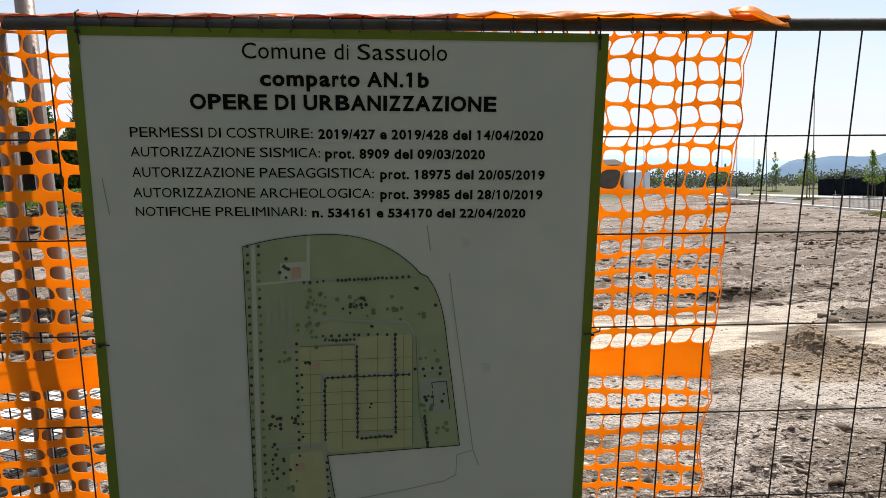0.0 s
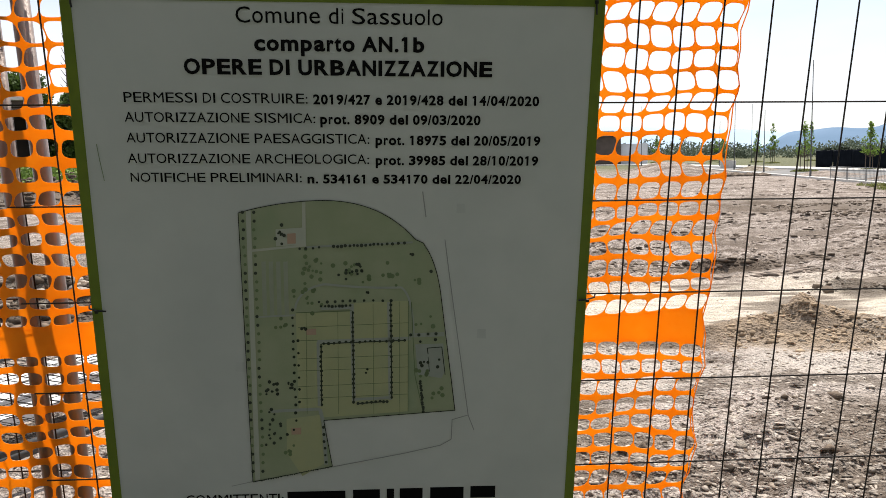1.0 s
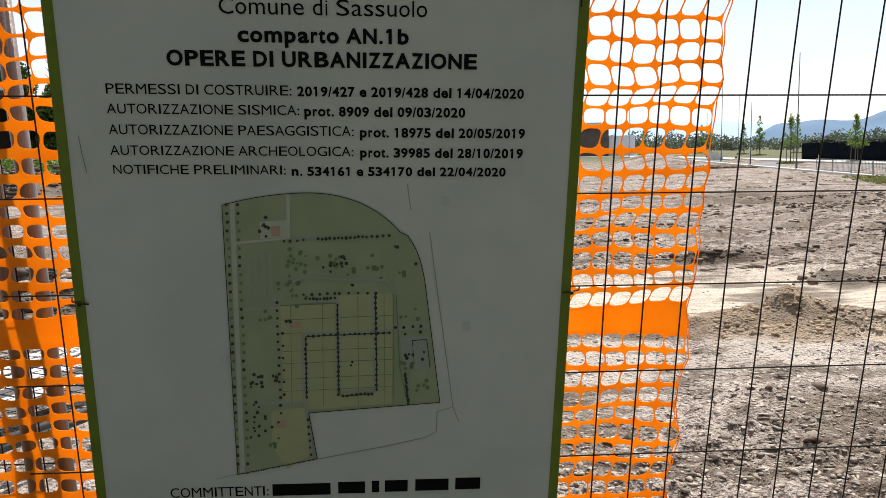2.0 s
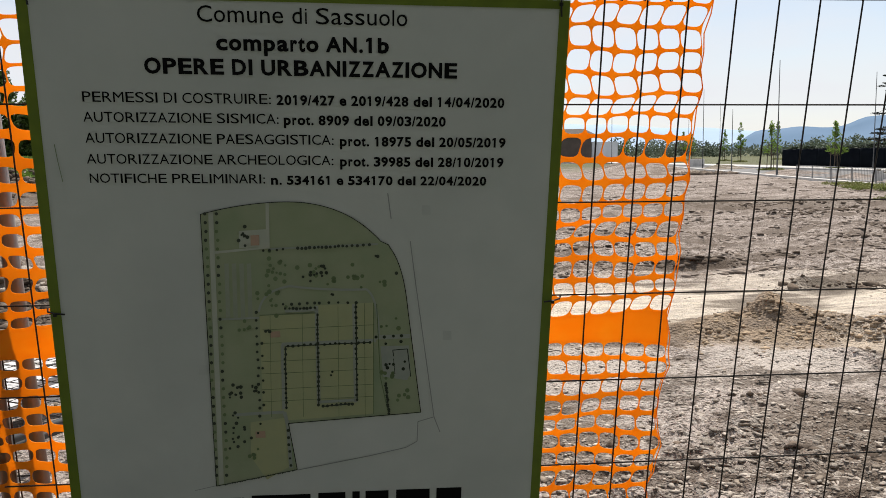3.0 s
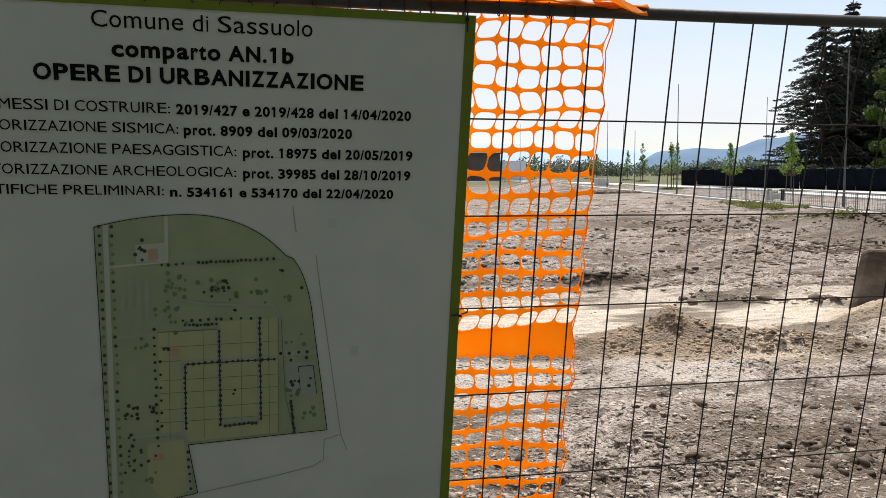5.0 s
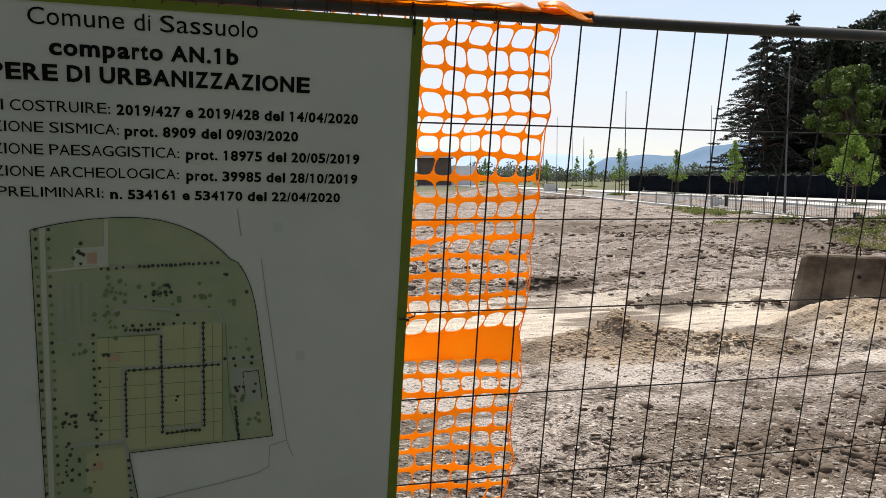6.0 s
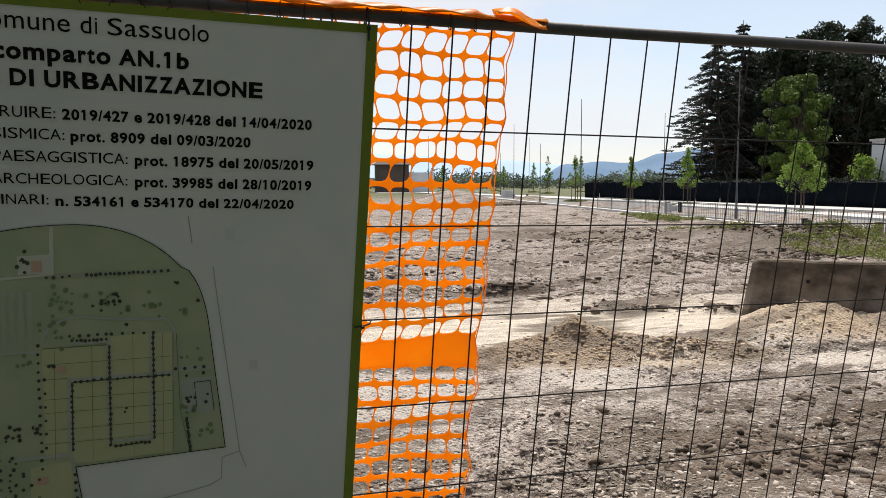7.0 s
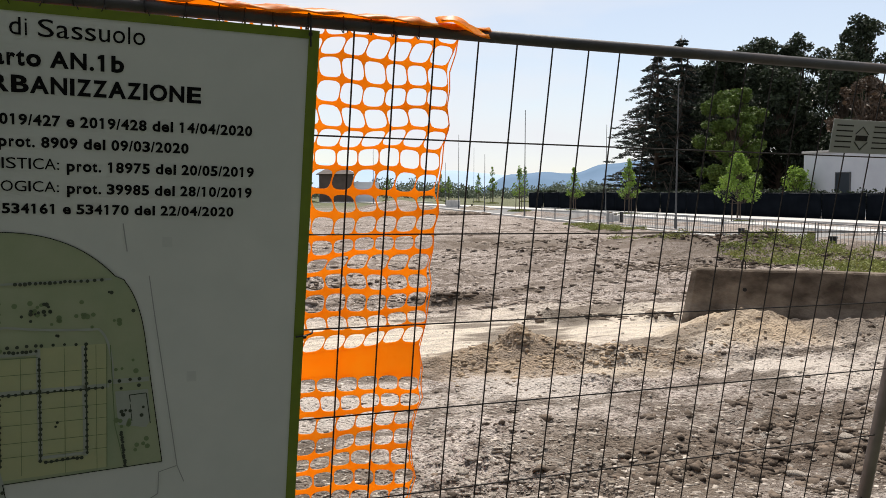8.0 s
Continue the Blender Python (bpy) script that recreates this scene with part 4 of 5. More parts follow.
RIDGES = ((5.3, 8.35, 0.5, 0.13), (4.4, 10.15, 0.6, 0.16), (6.4, 7.9, 0.4, 0.12), (2.6, 10.6, 0.9, 0.15), (6.2, 11.0, 0.8, 0.16), (7.9, 9.9, 0.6, 0.14), (3.4, 12.3, 1.0, 0.18), (8.2, 13.0, 1.1, 0.2), (5.6, 14.4, 1.2, 0.2))
scatter("ridge_clods", 40000, (1.0, 10.0, 7.0, 15.0), 0.012, 0.075, M_moist, "dark clods along low furrow ridges", 12, lambda x, y: np.clip(sum(np.exp(-((x - a) / u) ** 2 - ((y - b + 0.2 * (x - a)) / v) ** 2) for a, b, u, v in RIDGES) * (0.7 + 0.8 * lumps(x, y, 0.25)), 0, 1), rag=0.42)
scatter("mound_clods", 2600, (20.6, 24.6, 52.6, 54.6), 0.08, 0.40, M_moist, "low dark mound of dug soil near the road", 19, lambda x, y: np.exp(-((x - 22.6) / 1.3) ** 2), rag=0.42)
scatter("bank_clods", 9000, (-22, -7, 29.5, 36.5), 0.03, 0.22, M_moist, "dark clods and stones on a low spoil bank", 10, lambda x, y: np.clip(1.3 - np.abs(y - 33) / 2.6, 0, 1), rag=0.42)
scatter("pile_clods", 9000, (-6.2, -1.8, 7.2, 10.2), 0.015, 0.085, M_moist, "dark crumbled earth between piled stones", 11, lambda x, y: np.clip(1.2 - np.hypot((x + 3.9) / 2.0, (y - 8.9) / 1.4), 0, 1), rag=0.42)
M_field = material("field_clod", (0.33, 0.275, 0.233), (0.17, 0.138, 0.114), 5, 0.95, 0, 0.5, 40, island=0.35, spec=0.15)
scatter("rubble", 44000, (-14, 22, 9.3, 42), 0.015, 0.085, M_field, "clods and stones over the far field", 7, lambda x, y: np.clip(0.15 + 1.3 * lumps(x * 0.3, y, 0.9), 0.04, 1), rag=0.45, thick=(0.25, 0.5), drawn_out=2.4)
scatter("crumbs", 30000, (-3, 13, 9.0, 17), 0.008, 0.05, M_field, "crumbled soil past the track", 17, lambda x, y: np.clip(0.15 + 1.3 * lumps(x * 0.3, y, 0.55), 0.04, 1), rag=0.45, thick=(0.25, 0.55), drawn_out=2.4)


# ---- leaves, trees ----
def leaf_quads(centres, radii, n, size, rs, flatness=0.0):
    """n small leaf quads spread through lumps round the centres."""
    centres, radii = np.asarray(centres, float), np.asarray(radii, float)
    k = rs.choice(len(centres), n, p=(w := radii.prod(1) ** 0.66) / w.sum())
    d = rs.normal(size=(n, 3))
    d /= np.linalg.norm(d, axis=1)[:, None]
    p = centres[k] + d * radii[k] * (rs.rand(n) ** 0.4)[:, None]
    a = rs.normal(size=(n, 3)) * (1, 1, 1 - flatness)
    a /= np.linalg.norm(a, axis=1)[:, None]
    b = np.cross(a, rs.normal(size=(n, 3)))
    b /= np.linalg.norm(b, axis=1)[:, None]
    s_ = size * rs.uniform(0.6, 1.4, n)[:, None]
    return np.stack([p - a * s_, p + b * s_ * 0.55, p + a * s_, p - b * s_ * 0.55], 1).reshape(-1, 3)


def quad_mesh(name, verts, mat):
    n = len(verts) // 4
    me = bpy.data.meshes.new(name)
    me.vertices.add(len(verts))
    me.vertices.foreach_set("co", verts.ravel())
    me.loops.add(n * 4)
    me.loops.foreach_set("vertex_index", np.arange(n * 4))
    me.polygons.add(n)
    me.polygons.foreach_set("loop_start", np.arange(0, n * 4, 4))
    me.update(calc_edges=True)
    me.materials.append(mat)
    return me


def young_tree(x, y, h, wide, seed, label, leaves=1600):
    rs = np.random.RandomState(seed)
    z = ground_z(x, y)
    t = thing("young_tree", pose(x, y, z - 0.02), label, "tree", "young street trees")
    base = h * 0.35
    part("trunk", a_tube([(0, 0, 0), (0.02, 0, base), (-0.03, 0.02, h * 0.7), (0, 0, h * 0.95)], 0.05, 8, 0.25), M_bark, t, smooth=True)
    limbs = bmesh.new()
    cs, rr = [], []
    for k in range(64):
        f = rs.rand() ** 1.15
        zz = base + (h - base) * f
        out = wide * (1 - f) ** 0.85 * (0.35 + 0.65 * min(1, f * 6 + 0.35)) * rs.uniform(0.25, 1.0)
        an = rs.rand() * 6.3
        c = (out * math.cos(an), out * math.sin(an), zz + 0.1)
        tube(limbs, [(0, 0, max(base * 0.9, zz - out * 0.8)), (c[0] * 0.6, c[1] * 0.6, zz - 0.15), c], 0.014, 5, 0.4)
        cs.append(c)
        r = rs.uniform(0.10, 0.22) * wide
        rr.append((r, r, r * rs.uniform(0.8, 1.5)))
    part("limb_set", limbs, M_bark, t)
    part("crown", quad_mesh("crown", leaf_quads(cs, rr, leaves, 0.07 * h / 4, rs), M_leaf), None, t)
    for dx in (-0.28, 0.28):
        part("stake", a_tube([(dx, 0.1, 0), (dx * 0.9, 0.1, h * 0.38)], 0.03, 7), M_bark, t, "wooden tree stake")
    part("grass_tuft", quad_mesh("grass_tuft", leaf_quads([(0, 0, 0.06)], [(1.1, 0.7, 0.16)], 500, 0.10, rs), M_grass), None, t)
    return t


young_tree(29.9, 33.6, 3.45, 1.5, 21, "young lime-green street tree in full leaf with stakes", 3400)
young_tree(33.1, 48.1, 3.7, 0.95, 22, "young light green street tree with stakes", 1500)
young_tree(35.0, 58.8, 3.5, 0.88, 23, "young light green street tree with stakes", 1400)
for k, (x, y, h) in enumerate(((30.9, 60.5, 3.5), (51, 109, 5.2), (55, 123, 4.6), (53, 131, 4.2), (59, 150, 5.0), (45, 140, 4.5), (30, 135, 5.0), (66, 128, 6.0))):
    young_tree(x, y, h, 0.9, 30 + k, "slim young tree at the far edge of the site", 900)


def big_tree(x, y, h, wide, seed, label, mat, leaves=9000, low=0.12, size=0.26, lump=0.27):
    rs = np.random.RandomState(seed)
    t = thing("tree", pose(x, y, ground_z(x, y) - 0.05), label, "tree", "old trees behind the road")
    part("trunk", a_tube([(0, 0, 0), (0.1, 0, h * 0.3), (-0.1, 0.1, h * 0.6), (0, 0, h * 0.88)], 0.035 * h * 0.6, 9, 0.2), M_bark, t, smooth=True)
    limbs = bmesh.new()
    cs, rr = [], []
    for k in range(90):
        f = rs.rand()
        zz = h * (low + (1 - low) * f)
        out = wide * math.sqrt(max(0.02, 1 - ((f - 0.38) / 0.64) ** 2)) * rs.uniform(0.3, 1.0)
        an = rs.rand() * 6.3
        c = (out * math.cos(an), out * math.sin(an), zz * 0.97)
        tube(limbs, [(0, 0, zz * 0.62), (c[0] * 0.5, c[1] * 0.5, zz * 0.8), c], 0.07, 5, 0.3)
        cs.append(c)
        r = rs.uniform(0.4, 1.0) * lump * wide
        rr.append((r, r, r * 0.85))
    part("limb_set", limbs, M_bark, t)
    part("crown", quad_mesh("crown", leaf_quads(cs, rr, leaves, size, rs), mat), None, t)
    return t


def cedar(x, y, h, wide, seed):
    rs = np.random.RandomState(seed)
    t = thing("cedar", pose(x, y, -0.05), "tall dark green cedar with drooping layered branches", "tree", "old trees behind the road")
    part("trunk", a_tube([(0, 0, 0), (0.15, 0, h * 0.5), (0, 0, h)], 0.38, 9, 0.1), M_bark, t, smooth=True)
    limbs = bmesh.new()
    cs, rr = [], []
    for k in range(230):
        f = (k // 11 + 0.5 * rs.rand()) / 21.2
        zz = h * (0.10 + 0.90 * f)
        out = wide * (1 - f) ** 0.78 * rs.uniform(0.5, 1.08) + 0.25
        an = rs.rand() * 6.3
        tip = (out * math.cos(an), out * math.sin(an), zz - out * 0.22)
        tube(limbs, [(0, 0, zz - 0.3), (tip[0] * 0.55, tip[1] * 0.55, zz + 0.15), tip], 0.07, 5, 0.25)
        for q in np.linspace(0.35, 1.0, 4):
            cs.append((tip[0] * q, tip[1] * q, zz - out * 0.22 * q * q - 0.10))
            rr.append((0.12 * out + 0.18, 0.12 * out + 0.18, 0.11))
    part("limb_set", limbs, M_bark, t)
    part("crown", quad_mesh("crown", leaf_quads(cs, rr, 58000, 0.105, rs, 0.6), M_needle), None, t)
    return t


cedar(55.4, 76, 17.0, 7.4, 41)
cedar(60.5, 78.6, 19.6, 5.4, 42)
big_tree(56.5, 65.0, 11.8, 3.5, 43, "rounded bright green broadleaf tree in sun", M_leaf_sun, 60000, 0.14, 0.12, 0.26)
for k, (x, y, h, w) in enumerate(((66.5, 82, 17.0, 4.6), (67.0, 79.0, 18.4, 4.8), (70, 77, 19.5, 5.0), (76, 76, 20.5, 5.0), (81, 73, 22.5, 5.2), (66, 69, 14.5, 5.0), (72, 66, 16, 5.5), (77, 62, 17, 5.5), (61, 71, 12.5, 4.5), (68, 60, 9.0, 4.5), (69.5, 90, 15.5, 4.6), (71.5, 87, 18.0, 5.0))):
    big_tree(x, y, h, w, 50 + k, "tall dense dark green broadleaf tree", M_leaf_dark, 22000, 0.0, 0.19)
M_leaf_brown = material("leaf_copper", (0.055, 0.038, 0.026), (0.075, 0.05, 0.032), 0.5, 0.65, through_light=0.2, island=0.4)
big_tree(58.6, 51.5, 11.4, 3.2, 65, "copper-leaved tree behind the white house", M_leaf_brown, 9000, 0.05, 0.18)
big_tree(44.9, 44.8, 3.3, 1.2, 66, "yellow-green shrub behind the screen fence", M_leaf, 2500, 0.05, 0.09, 0.4)
# trees beyond the left edge of the site
for k, (x, y, h, w) in enumerate(((-29.5, 69, 7.0, 3.0), (-25.5, 71, 6.8, 2.8), (-22.6, 63, 5.0, 2.3), (-19.0, 65, 5.2, 2.6), (-34, 70, 7.6, 3.4), (-24.0, 75, 6.6, 3.0))):
    big_tree(x, y, h, w, 70 + k, "leafy green tree at the edge of a lawn", M_leaf_mid, 11000, 0.02, 0.17, 0.36)
snag = thing("bare_tree", pose(-23.6, 62, ground_z(-23.6, 62) - 0.05), "thin bare tree rising over the hedge", "tree")
part("trunk", a_tube([(0, 0, 0), (0.1, 0, 5), (0, 0, 9.4)], 0.14, 7, 0.2), M_bark, snag)
for k in range(16):
    z = 5.0 + k * 0.26
    part("twig", a_tube([(0, 0, z), (0.5 * (-1) ** k * (1 - k / 22), 0.1, z + 0.5)], 0.03, 5, 0.4), M_bark, snag)

# unseen trees added behind to block sky light from the notice
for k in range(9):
    big_tree(-20 + k * 5.2, -9.5 - 1.2 * (k % 2), 13.5 + (k * 7 % 3), 4.2, 120 + k, "unseen tree added to cut sky light on the notice", M_leaf_dark, 5000, 0.03, 0.30)

# the wooded edge far behind the site
rs = np.random.RandomState(90)
cs, rr = [], []
for k in range(620):
    x = rs.uniform(-170, 190)
    y = 215 + rs.uniform(-12, 25) - abs(x) * 0.12
    h = rs.uniform(1.9, 4.3) * (1 + 0.3 * math.sin(x * 0.11))
    cs.append((x, y, h * 0.55))
    rr.append((rs.uniform(1.6, 3.6), 2.0, h * 0.55))
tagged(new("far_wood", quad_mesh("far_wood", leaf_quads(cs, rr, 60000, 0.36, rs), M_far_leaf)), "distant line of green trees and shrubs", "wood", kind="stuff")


# ---- road, kerbs, screen fence ----
def kerb_x(y):
    return 17.65 + (y - 14.4) * 0.19


def screen_x(y):
    return 37.0 + (y - 30) * 0.005


def strip(name, xa, xb, y0, y1, z, mat, label, category, thick=0.03):
    verts, faces = [], []
    n = 24
    for i in range(n + 1):
        y = y0 + (y1 - y0) * i / n
        for x, zz in ((xa(y), -0.3), (xa(y), z), (xb(y), z), (xb(y), -0.3)):
            verts.append((x, y, zz))
    for i in range(n):
        for j in range(3):
            a = i * 4 + j
            faces.append((a, a + 4, a + 5, a + 1))
    faces += [(0, 1, 2, 3), tuple(n * 4 + j for j in (3, 2, 1, 0))]
    return tagged(new(name, raw(name, verts, faces, mat)), label, category, kind="structure")


strip("road", lambda y: kerb_x(y) + 0.3, lambda y: screen_x(y) - 3.6, 4, 120, 0.035, M_asphalt, "new pale grey asphalt road", "road")
strip("pavement", lambda y: screen_x(y) - 3.6, lambda y: screen_x(y) + 0.4, 4, 120, 0.15, M_kerb, "pale concrete pavement along the screen fence", "pavement")
strip("kerb", lambda y: kerb_x(y) - 0.10, lambda y: kerb_x(y) + 0.3, 4, 120, 0.12, M_kerb, "pale new concrete kerb", "kerb")
strip("pavement_island", lambda y: kerb_x(y) + 7.0, lambda y: kerb_x(y) + 9.0, 14, 48, 0.14, M_kerb, "pale concrete strip between road lanes", "pavement")
strip("footpath", lambda y: 29.0 + 0 * y, lambda y: 46.0 + 0 * y, 120.2, 124, 0.12, M_kerb, "pale concrete path at the end of the road", "pavement")

# dark screened fence in bays
bays = 15
for k in range(bays):
    y0, y1 = 26 + k * 3.0, 29 + k * 3.0
    p, q = Vector((screen_x(y0), y0, 0)), Vector((screen_x(y1), y1, 0))
    d = q - p
    bay = thing("screen_fence_bay", pose(p.x, p.y, 0.15, 0, 0, math.degrees(math.atan2(d.y, d.x))), "black fabric screen stretched on a steel fence", "fence", "dark screen fence")
    L = d.length
    verts, faces = [], []
    for i in range(13):
        u = L * i / 12
        bow = 0.03 * math.sin(math.pi * i / 12 + k)
        for z in (0.0, 0.5, 1.0, 1.45 + 0.02 * math.sin(i + k)):
            verts.append((u, bow * (1 + 0.4 * math.sin(z * 4 + k)), z))
    faces = [(i * 4 + j, (i + 1) * 4 + j, (i + 1) * 4 + j + 1, i * 4 + j + 1) for i in range(12) for j in range(3)]
    ob = part("fabric", raw("fabric", verts, faces, M_screen, True), None, bay)
    ob.modifiers.new("thickness", "SOLIDIFY").thickness = 0.01
    part("post", a_tube([(0, -0.06, -0.1), (0, -0.06, 1.50)], 0.03, 7), M_pole, bay)
    part("rail", a_tube([(0, -0.03, 1.43), (L, -0.03, 1.43)], 0.018, 6), M_pole, bay)
rs = np.random.RandomState(91)
cs = [(screen_x(y) + 1.0 + rs.uniform(-0.2, 0.2), y, rs.uniform(0.8, 1.55)) for y in rs.uniform(26, 71, 760)]
rr = [(0.45, 0.5, rs.uniform(0.25, 0.42)) for _ in cs]
tagged(new("hedge", quad_mesh("hedge", leaf_quads(cs, rr, 34000, 0.09, rs), M_leaf_dark)), "dark clipped hedge behind the screen fence", "hedge", kind="stuff")


# low steel barrier along the kerb
def rail_bay(y0, y1):
    p, q = Vector((kerb_x(y0) + 0.06, y0, 0.12)), Vector((kerb_x(y1) + 0.06, y1, 0.12))
    d = q - p
    t = thing("steel_barrier", pose(p.x, p.y, p.z, 0, 0, math.degrees(math.atan2(d.y, d.x))), "low grey steel crowd barrier standing on the kerb", "barrier", "steel barriers")
    L = d.length
    for z in (0.06, 0.62):
        part("rail", a_tube([(0, 0, z), (L, 0, z)], 0.014, 6), M_rail, t)
    bar = mesh_of("bar", a_tube([(0, 0, 0.06), (0, 0, 0.62)], 0.006, 5), M_rail)
    n = int(L / 0.16)
    for k in range(1, n):
        part("bar", bar, None, t).location = (k * L / n, 0, 0)
    for x in (0.01, L - 0.01):
        part("leg", a_tube([(x, 0, 0), (x, 0, 0.64)], 0.018, 6), M_rail, t)
    return t


for k in range(12):
    rail_bay(12 + k * 2.5, 14.4 + k * 2.5)

# lamp columns without heads, bollards, concrete blocks
for x, y, h in ((23.9, 45.9, 6.7), (30.7, 73, 7.1), (28, 61, 4.7), (36.6, 56.5, 7.0), (35.5, 88.5, 5.0), (20.9, 26.8, 5.7), (52, 118, 8.5), (25.5, 84, 6.5)):
    z = ground_z(x, y)
    t = thing("lamp_column", pose(x, y, z), "thin grey lamp column without a lamp", "lamp post", "lamp columns")
    part("column", a_tube([(0, 0, -0.05), (0, 0, h * 0.25), (0, 0, h)], 0.05, 8, 0.4), M_pole, t)
    part("base_sleeve", a_tube([(0, 0, -0.05), (0, 0, 0.4)], 0.062, 8), M_pole, t)
for x, y, h, mat, word in ((19.2, 21.1, 0.38, M_black, "black"), (19.05, 20.8, 0.34, M_black, "black"), (17.95, 16.9, 0.38, M_concrete, "grey"), (18.45, 16.6, 0.26, M_black, "black"), (24.6, 36.2, 0.55, M_black, "black"), (30.8, 70, 0.5, M_black, "black")):
    t = thing("pipe_stub", pose(x, y, ground_z(x, y) - 0.03), word + " plastic service pipe standing out of the ground", "pipe", "service pipes")
    bm = a_tube([(0, 0, 0), (0, 0, h)], 0.10, 12)
    part("pipe", bm, mat, t)
    part("cap", a_tube([(0, 0, h - 0.03), (0, 0, h + 0.03)], 0.107, 12), mat, t)
for x, y, w, h, a in ((24.1, 36.5, 0.34, 0.55, 20), (25.6, 38.4, 0.45, 0.35, -10), (33.0, 80.0, 1.2, 0.8, 5)):
    t = thing("concrete_block", pose(x, y, ground_z(x, y) - 0.03, 0, 0, a), "rough pale concrete block beside the kerb", "block")
    part("body", a_box(-w / 2, w / 2, -w * 0.4, w * 0.4, 0, h, bevel=0.04), M_kerb, t)
    part("lug", a_box(-w / 3, w / 3, -w * 0.15, w * 0.15, h, h + 0.08, bevel=0.02), M_concrete, t)

# weeds along the road side
rs = np.random.RandomState(92)
cs = []
while len(cs) < 2200:
    y = rs.uniform(8, 34)
    x = kerb_x(y) - rs.uniform(0.5, 4.6) * (1.0 if y < 22 else 0.45)
    if lumps(x, y, 1.8) + 0.6 * lumps(x, y, 0.5) > -0.02:
        cs.append((x, y, ground_z(x, y) + 0.04))
rr = [(0.16, 0.16, rs.uniform(0.04, 0.13)) for _ in cs]
tagged(new("weeds", quad_mesh("weeds", leaf_quads(cs, rr, 46000, 0.028, rs), M_grass)), "low green weeds growing on spoil by the road", "weeds", kind="stuff")
cs = []
while len(cs) < 900:
    x, y = rs.uniform(-48, -15), rs.uniform(49, 68)
    cs.append((x, y, ground_z(x, y) + 0.03))
tagged(new("lawn", quad_mesh("lawn", leaf_quads(cs, [(1.3, 1.3, 0.10)] * len(cs), 36000, 0.18, rs), M_lawn)), "mown green lawn beside a house", "lawn", kind="stuff")

# ---- buildings ----
house = thing("flat_roofed_house", pose(46, 30, 0), "modern white flat-roofed house behind the hedge", "house")
part("wall", a_box(0, 11, 0, 15.4, 0, 4.4), M_wall, house)
part("roof", a_box(-0.12, 11.12, -0.12, 15.52, 4.4, 4.55, bevel=0.02), M_kerb, house)
for y in (11.3, 5.0):
    w = part("window", a_box(-0.05, 0.02, y, y + 1.15, 1.5, 2.95), M_glass, house)
    for a, b, c, d in ((y - 0.06, y + 1.21, 2.95, 3.02), (y - 0.06, y + 1.21, 1.43, 1.5), (y - 0.06, y, 1.5, 2.95), (y + 1.15, y + 1.21, 1.5, 2.95)):
        part("frame", a_box(-0.08, 0.0, a, b, c, d), M_pole, w)

hut = thing("far_farmhouse", pose(33.0, 125, 0, 0, 0, -12), "far brown house with low roof and pale annex", "house")
part("wall", a_box(-3.6, 1.6, 0, 6, 0, 4.4), M_dark_wall, hut)
bm = bmesh.new()
for v in ((-4.1, -0.5, 4.4), (2.1, -0.5, 4.4), (2.1, 6.5, 4.4), (-4.1, 6.5, 4.4), (-2.6, 3, 5.3), (0.6, 3, 5.3)):
    bm.verts.new(v)
bm.verts.ensure_lookup_table()
for f in ((0, 1, 5, 4), (1, 2, 5), (2, 3, 4, 5), (3, 0, 4), (3, 2, 1, 0)):
    bm.faces.new([bm.verts[i] for i in f])
part("roof", bm, M_dark_wall, hut)
part("annex", a_box(1.65, 5.6, 0.5, 5, 0, 3.2, bevel=0.05), M_wall, hut, "pale annex")

barn = thing("open_barn", pose(-25.6, 57, ground_z(-27, 58) - 0.1, 0, 0, 22), "brown open-fronted barn with a dark interior and pale roof edge", "building")
part("back_wall", a_box(-9, 1.4, 5.7, 6.0, 0, 4.1), M_dark_wall, barn)
part("side_wall", a_box(1.15, 1.4, 0.2, 5.7, 0, 4.1), M_dark_wall, barn)
part("side_wall", a_box(-9, -8.75, 0.2, 5.7, 0, 4.1), M_dark_wall, barn)
part("lintel", a_box(-9, 1.4, 0, 0.2, 3.3, 4.3), M_dark_wall, barn)
part("roof", a_box(-9.3, 1.7, -0.4, 6.3, 4.3, 4.55, bevel=0.03), M_kerb, barn)
for x in (-8.9, -5.5, -2.1, 1.1):
    part("pillar", a_box(x, x + 0.3, 0, 0.3, 0, 3.5), M_dark_wall, barn)

# ---- stacked fence panels and white sheets lying on the earth ----
U = Vector((0.49, 0.87, 0)).normalized()
V = Vector((0.87, -0.49, 0)).normalized()


def lying(s_, t_, z, tilt=0.0):
    o = Vector((-2.72, 5.55, 0)) + U * s_ + V * t_
    return Matrix(((U.x, V.x, 0, o.x), (U.y, V.y, 0, o.y), (0, 0, -1, z), (0, 0, 0, 1))) @ pose(0, 0, 0, tilt, 0, 0)


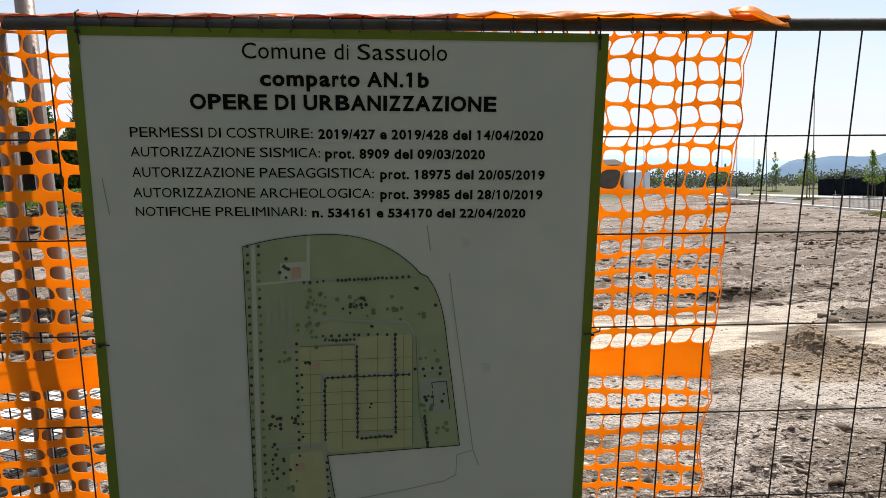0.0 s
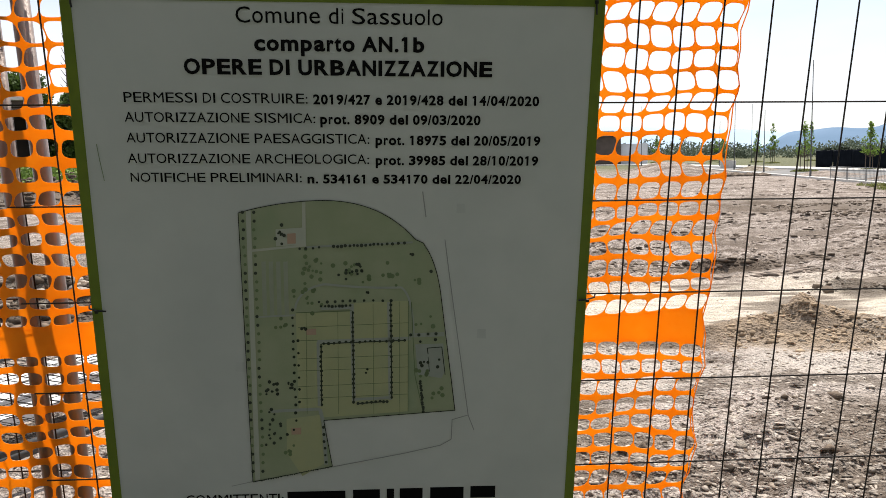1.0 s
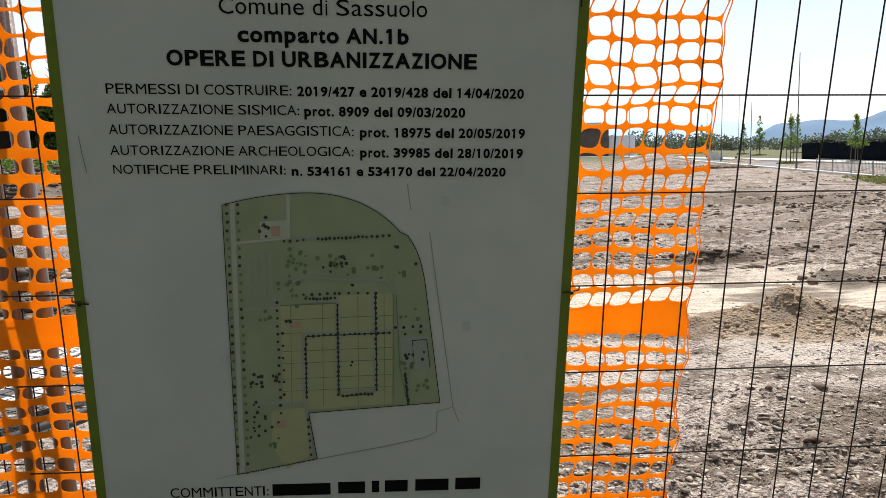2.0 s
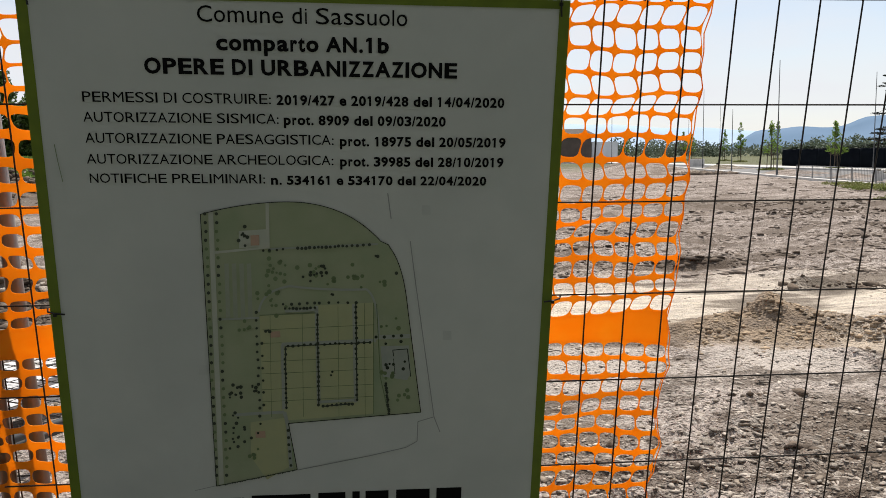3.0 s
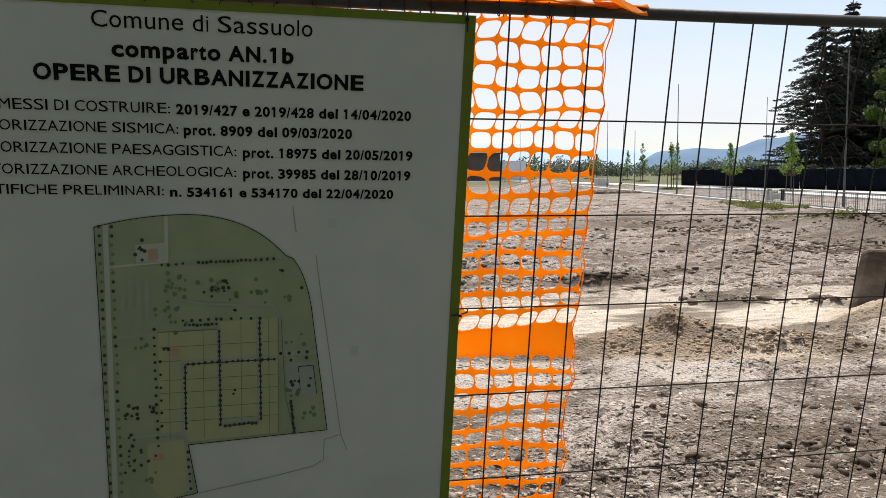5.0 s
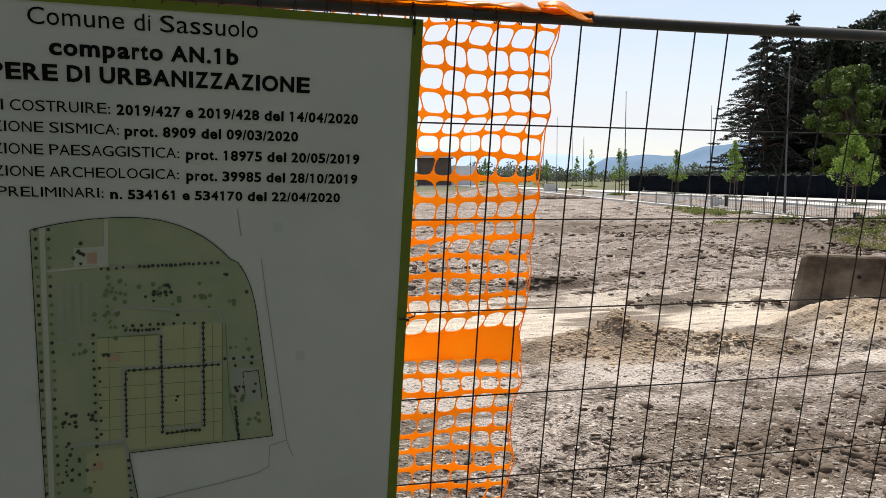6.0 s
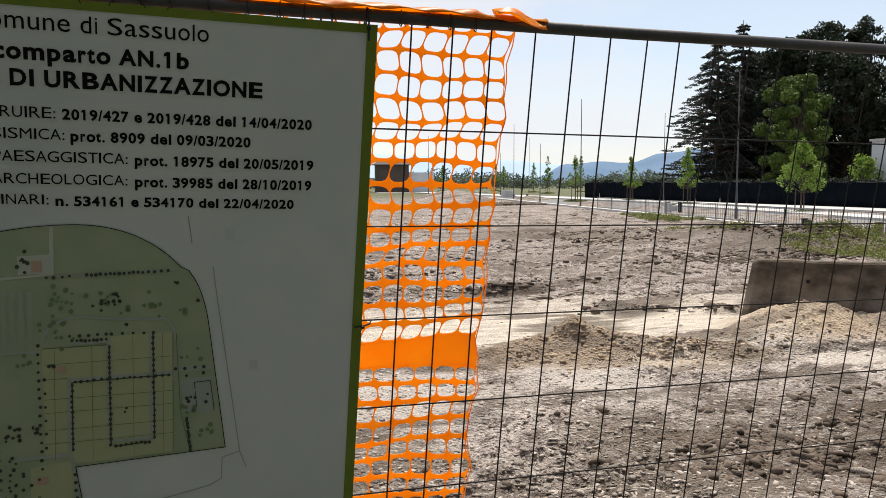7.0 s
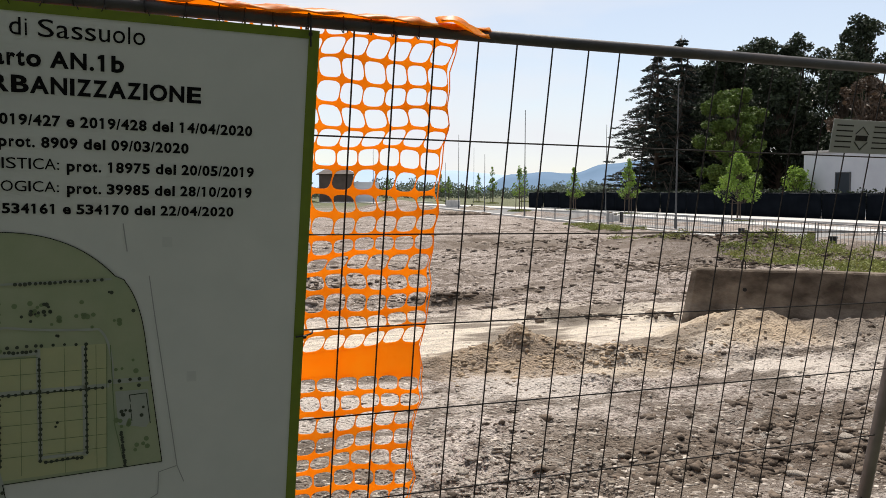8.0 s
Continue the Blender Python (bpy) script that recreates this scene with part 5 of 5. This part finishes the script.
for k, (s_, t_, z) in enumerate(((-2.3, 0.0, 0.20), (-2.15, 0.06, 0.26))):
    t = thing("lying_fence_panel", lying(s_, t_, z), "galvanised steel fence panel lying flat on a stack", "fence panel", "stacked fence panels")
    for a, b in (((0, 0, 0), (3.4, 0, 0)), ((0, 1.9, 0), (3.4, 1.9, 0)), ((0, 0, 0), (0, 1.9, 0)), ((3.4, 0, 0), (3.4, 1.9, 0))):
        part("tube", a_tube([a, b], 0.021, 10), M_pole, t, smooth=True)
    w1 = mesh_of("wire", a_tube([(0, 0, 0), (0, 1.9, 0)], 0.0025, 5), M_wire)
    for i in range(1, 34):
        part("wire", w1, None, t).location = (i * 0.1, 0, 0)
    w2 = mesh_of("level_wire", a_tube([(0, 0, 0.004), (3.4, 0, 0.004)], 0.0025, 5), M_wire)
    for i in range(1, 8):
        part("level_wire", w2, None, t).location = (0, i * 0.237, 0)
for k, (s_, t_, w) in enumerate(((-2.2, 0.10, 0.34), (-2.0, 0.56, 0.26), (-2.3, 1.05, 0.16))):
    t = thing("white_sheet", lying(s_, t_, 0.10 + 0.02 * k), "white insulation board lying under the fence panels", "board", "white boards")
    part("board", a_box(0, 3.0, 0, w, -0.03, 0.03, bevel=0.004), M_sheet, t)
    part("batten", a_box(0.4, 0.5, 0, w, 0.03, 0.16), M_bark, t, "dark wooden batten")
    part("batten", a_box(2.4, 2.5, 0, w, 0.03, 0.16), M_bark, t, "dark wooden batten")


# ---- hills on the horizon ----
def ridge(name, dist, az0, az1, tops, mat, label):
    """A hill range between two bearings; tops: heights in metres at even steps."""
    verts, faces = [], []
    n = 90
    for i in range(n + 1):
        az = radians(az0 + (az1 - az0) * i / n)
        f = i / n * (len(tops) - 1)
        a = int(min(f, len(tops) - 2))
        u = f - a
        u = u * u * (3 - 2 * u)
        h = tops[a] * (1 - u) + tops[a + 1] * u + 3.0 * float(lumps(i * 3.0, dist, 11)) + 1.5 * float(lumps(i * 3.0, dist, 4))
        for r, k in ((-500, 0), (-300, 0.42), (-130, 0.8), (0, 1.0), (300, 0.0)):
            verts.append(((dist + r) * math.sin(az), (dist + r) * math.cos(az), h * k - 4))
    faces = [(i * 5 + j, (i + 1) * 5 + j, (i + 1) * 5 + j + 1, i * 5 + j + 1) for i in range(n) for j in range(4)]
    return tagged(new(name, raw(name, verts, faces, mat, True)), label, "hills", kind="structure")


ridge("backdrop_hills", 2400, 22, 60, (0, 20, 58, 66, 60, 86, 98, 84, 98, 112, 92, 72, 90, 96, 80, 70, 84, 75, 60), M_hill, "wooded hills tinted blue for haze")
ridge("backdrop_far_hills", 2900, -32, 40, (60, 70, 60, 90, 75, 95, 105, 120, 100, 80, 60, 40, 70), M_hill_far, "far mountains coloured pale for haze")
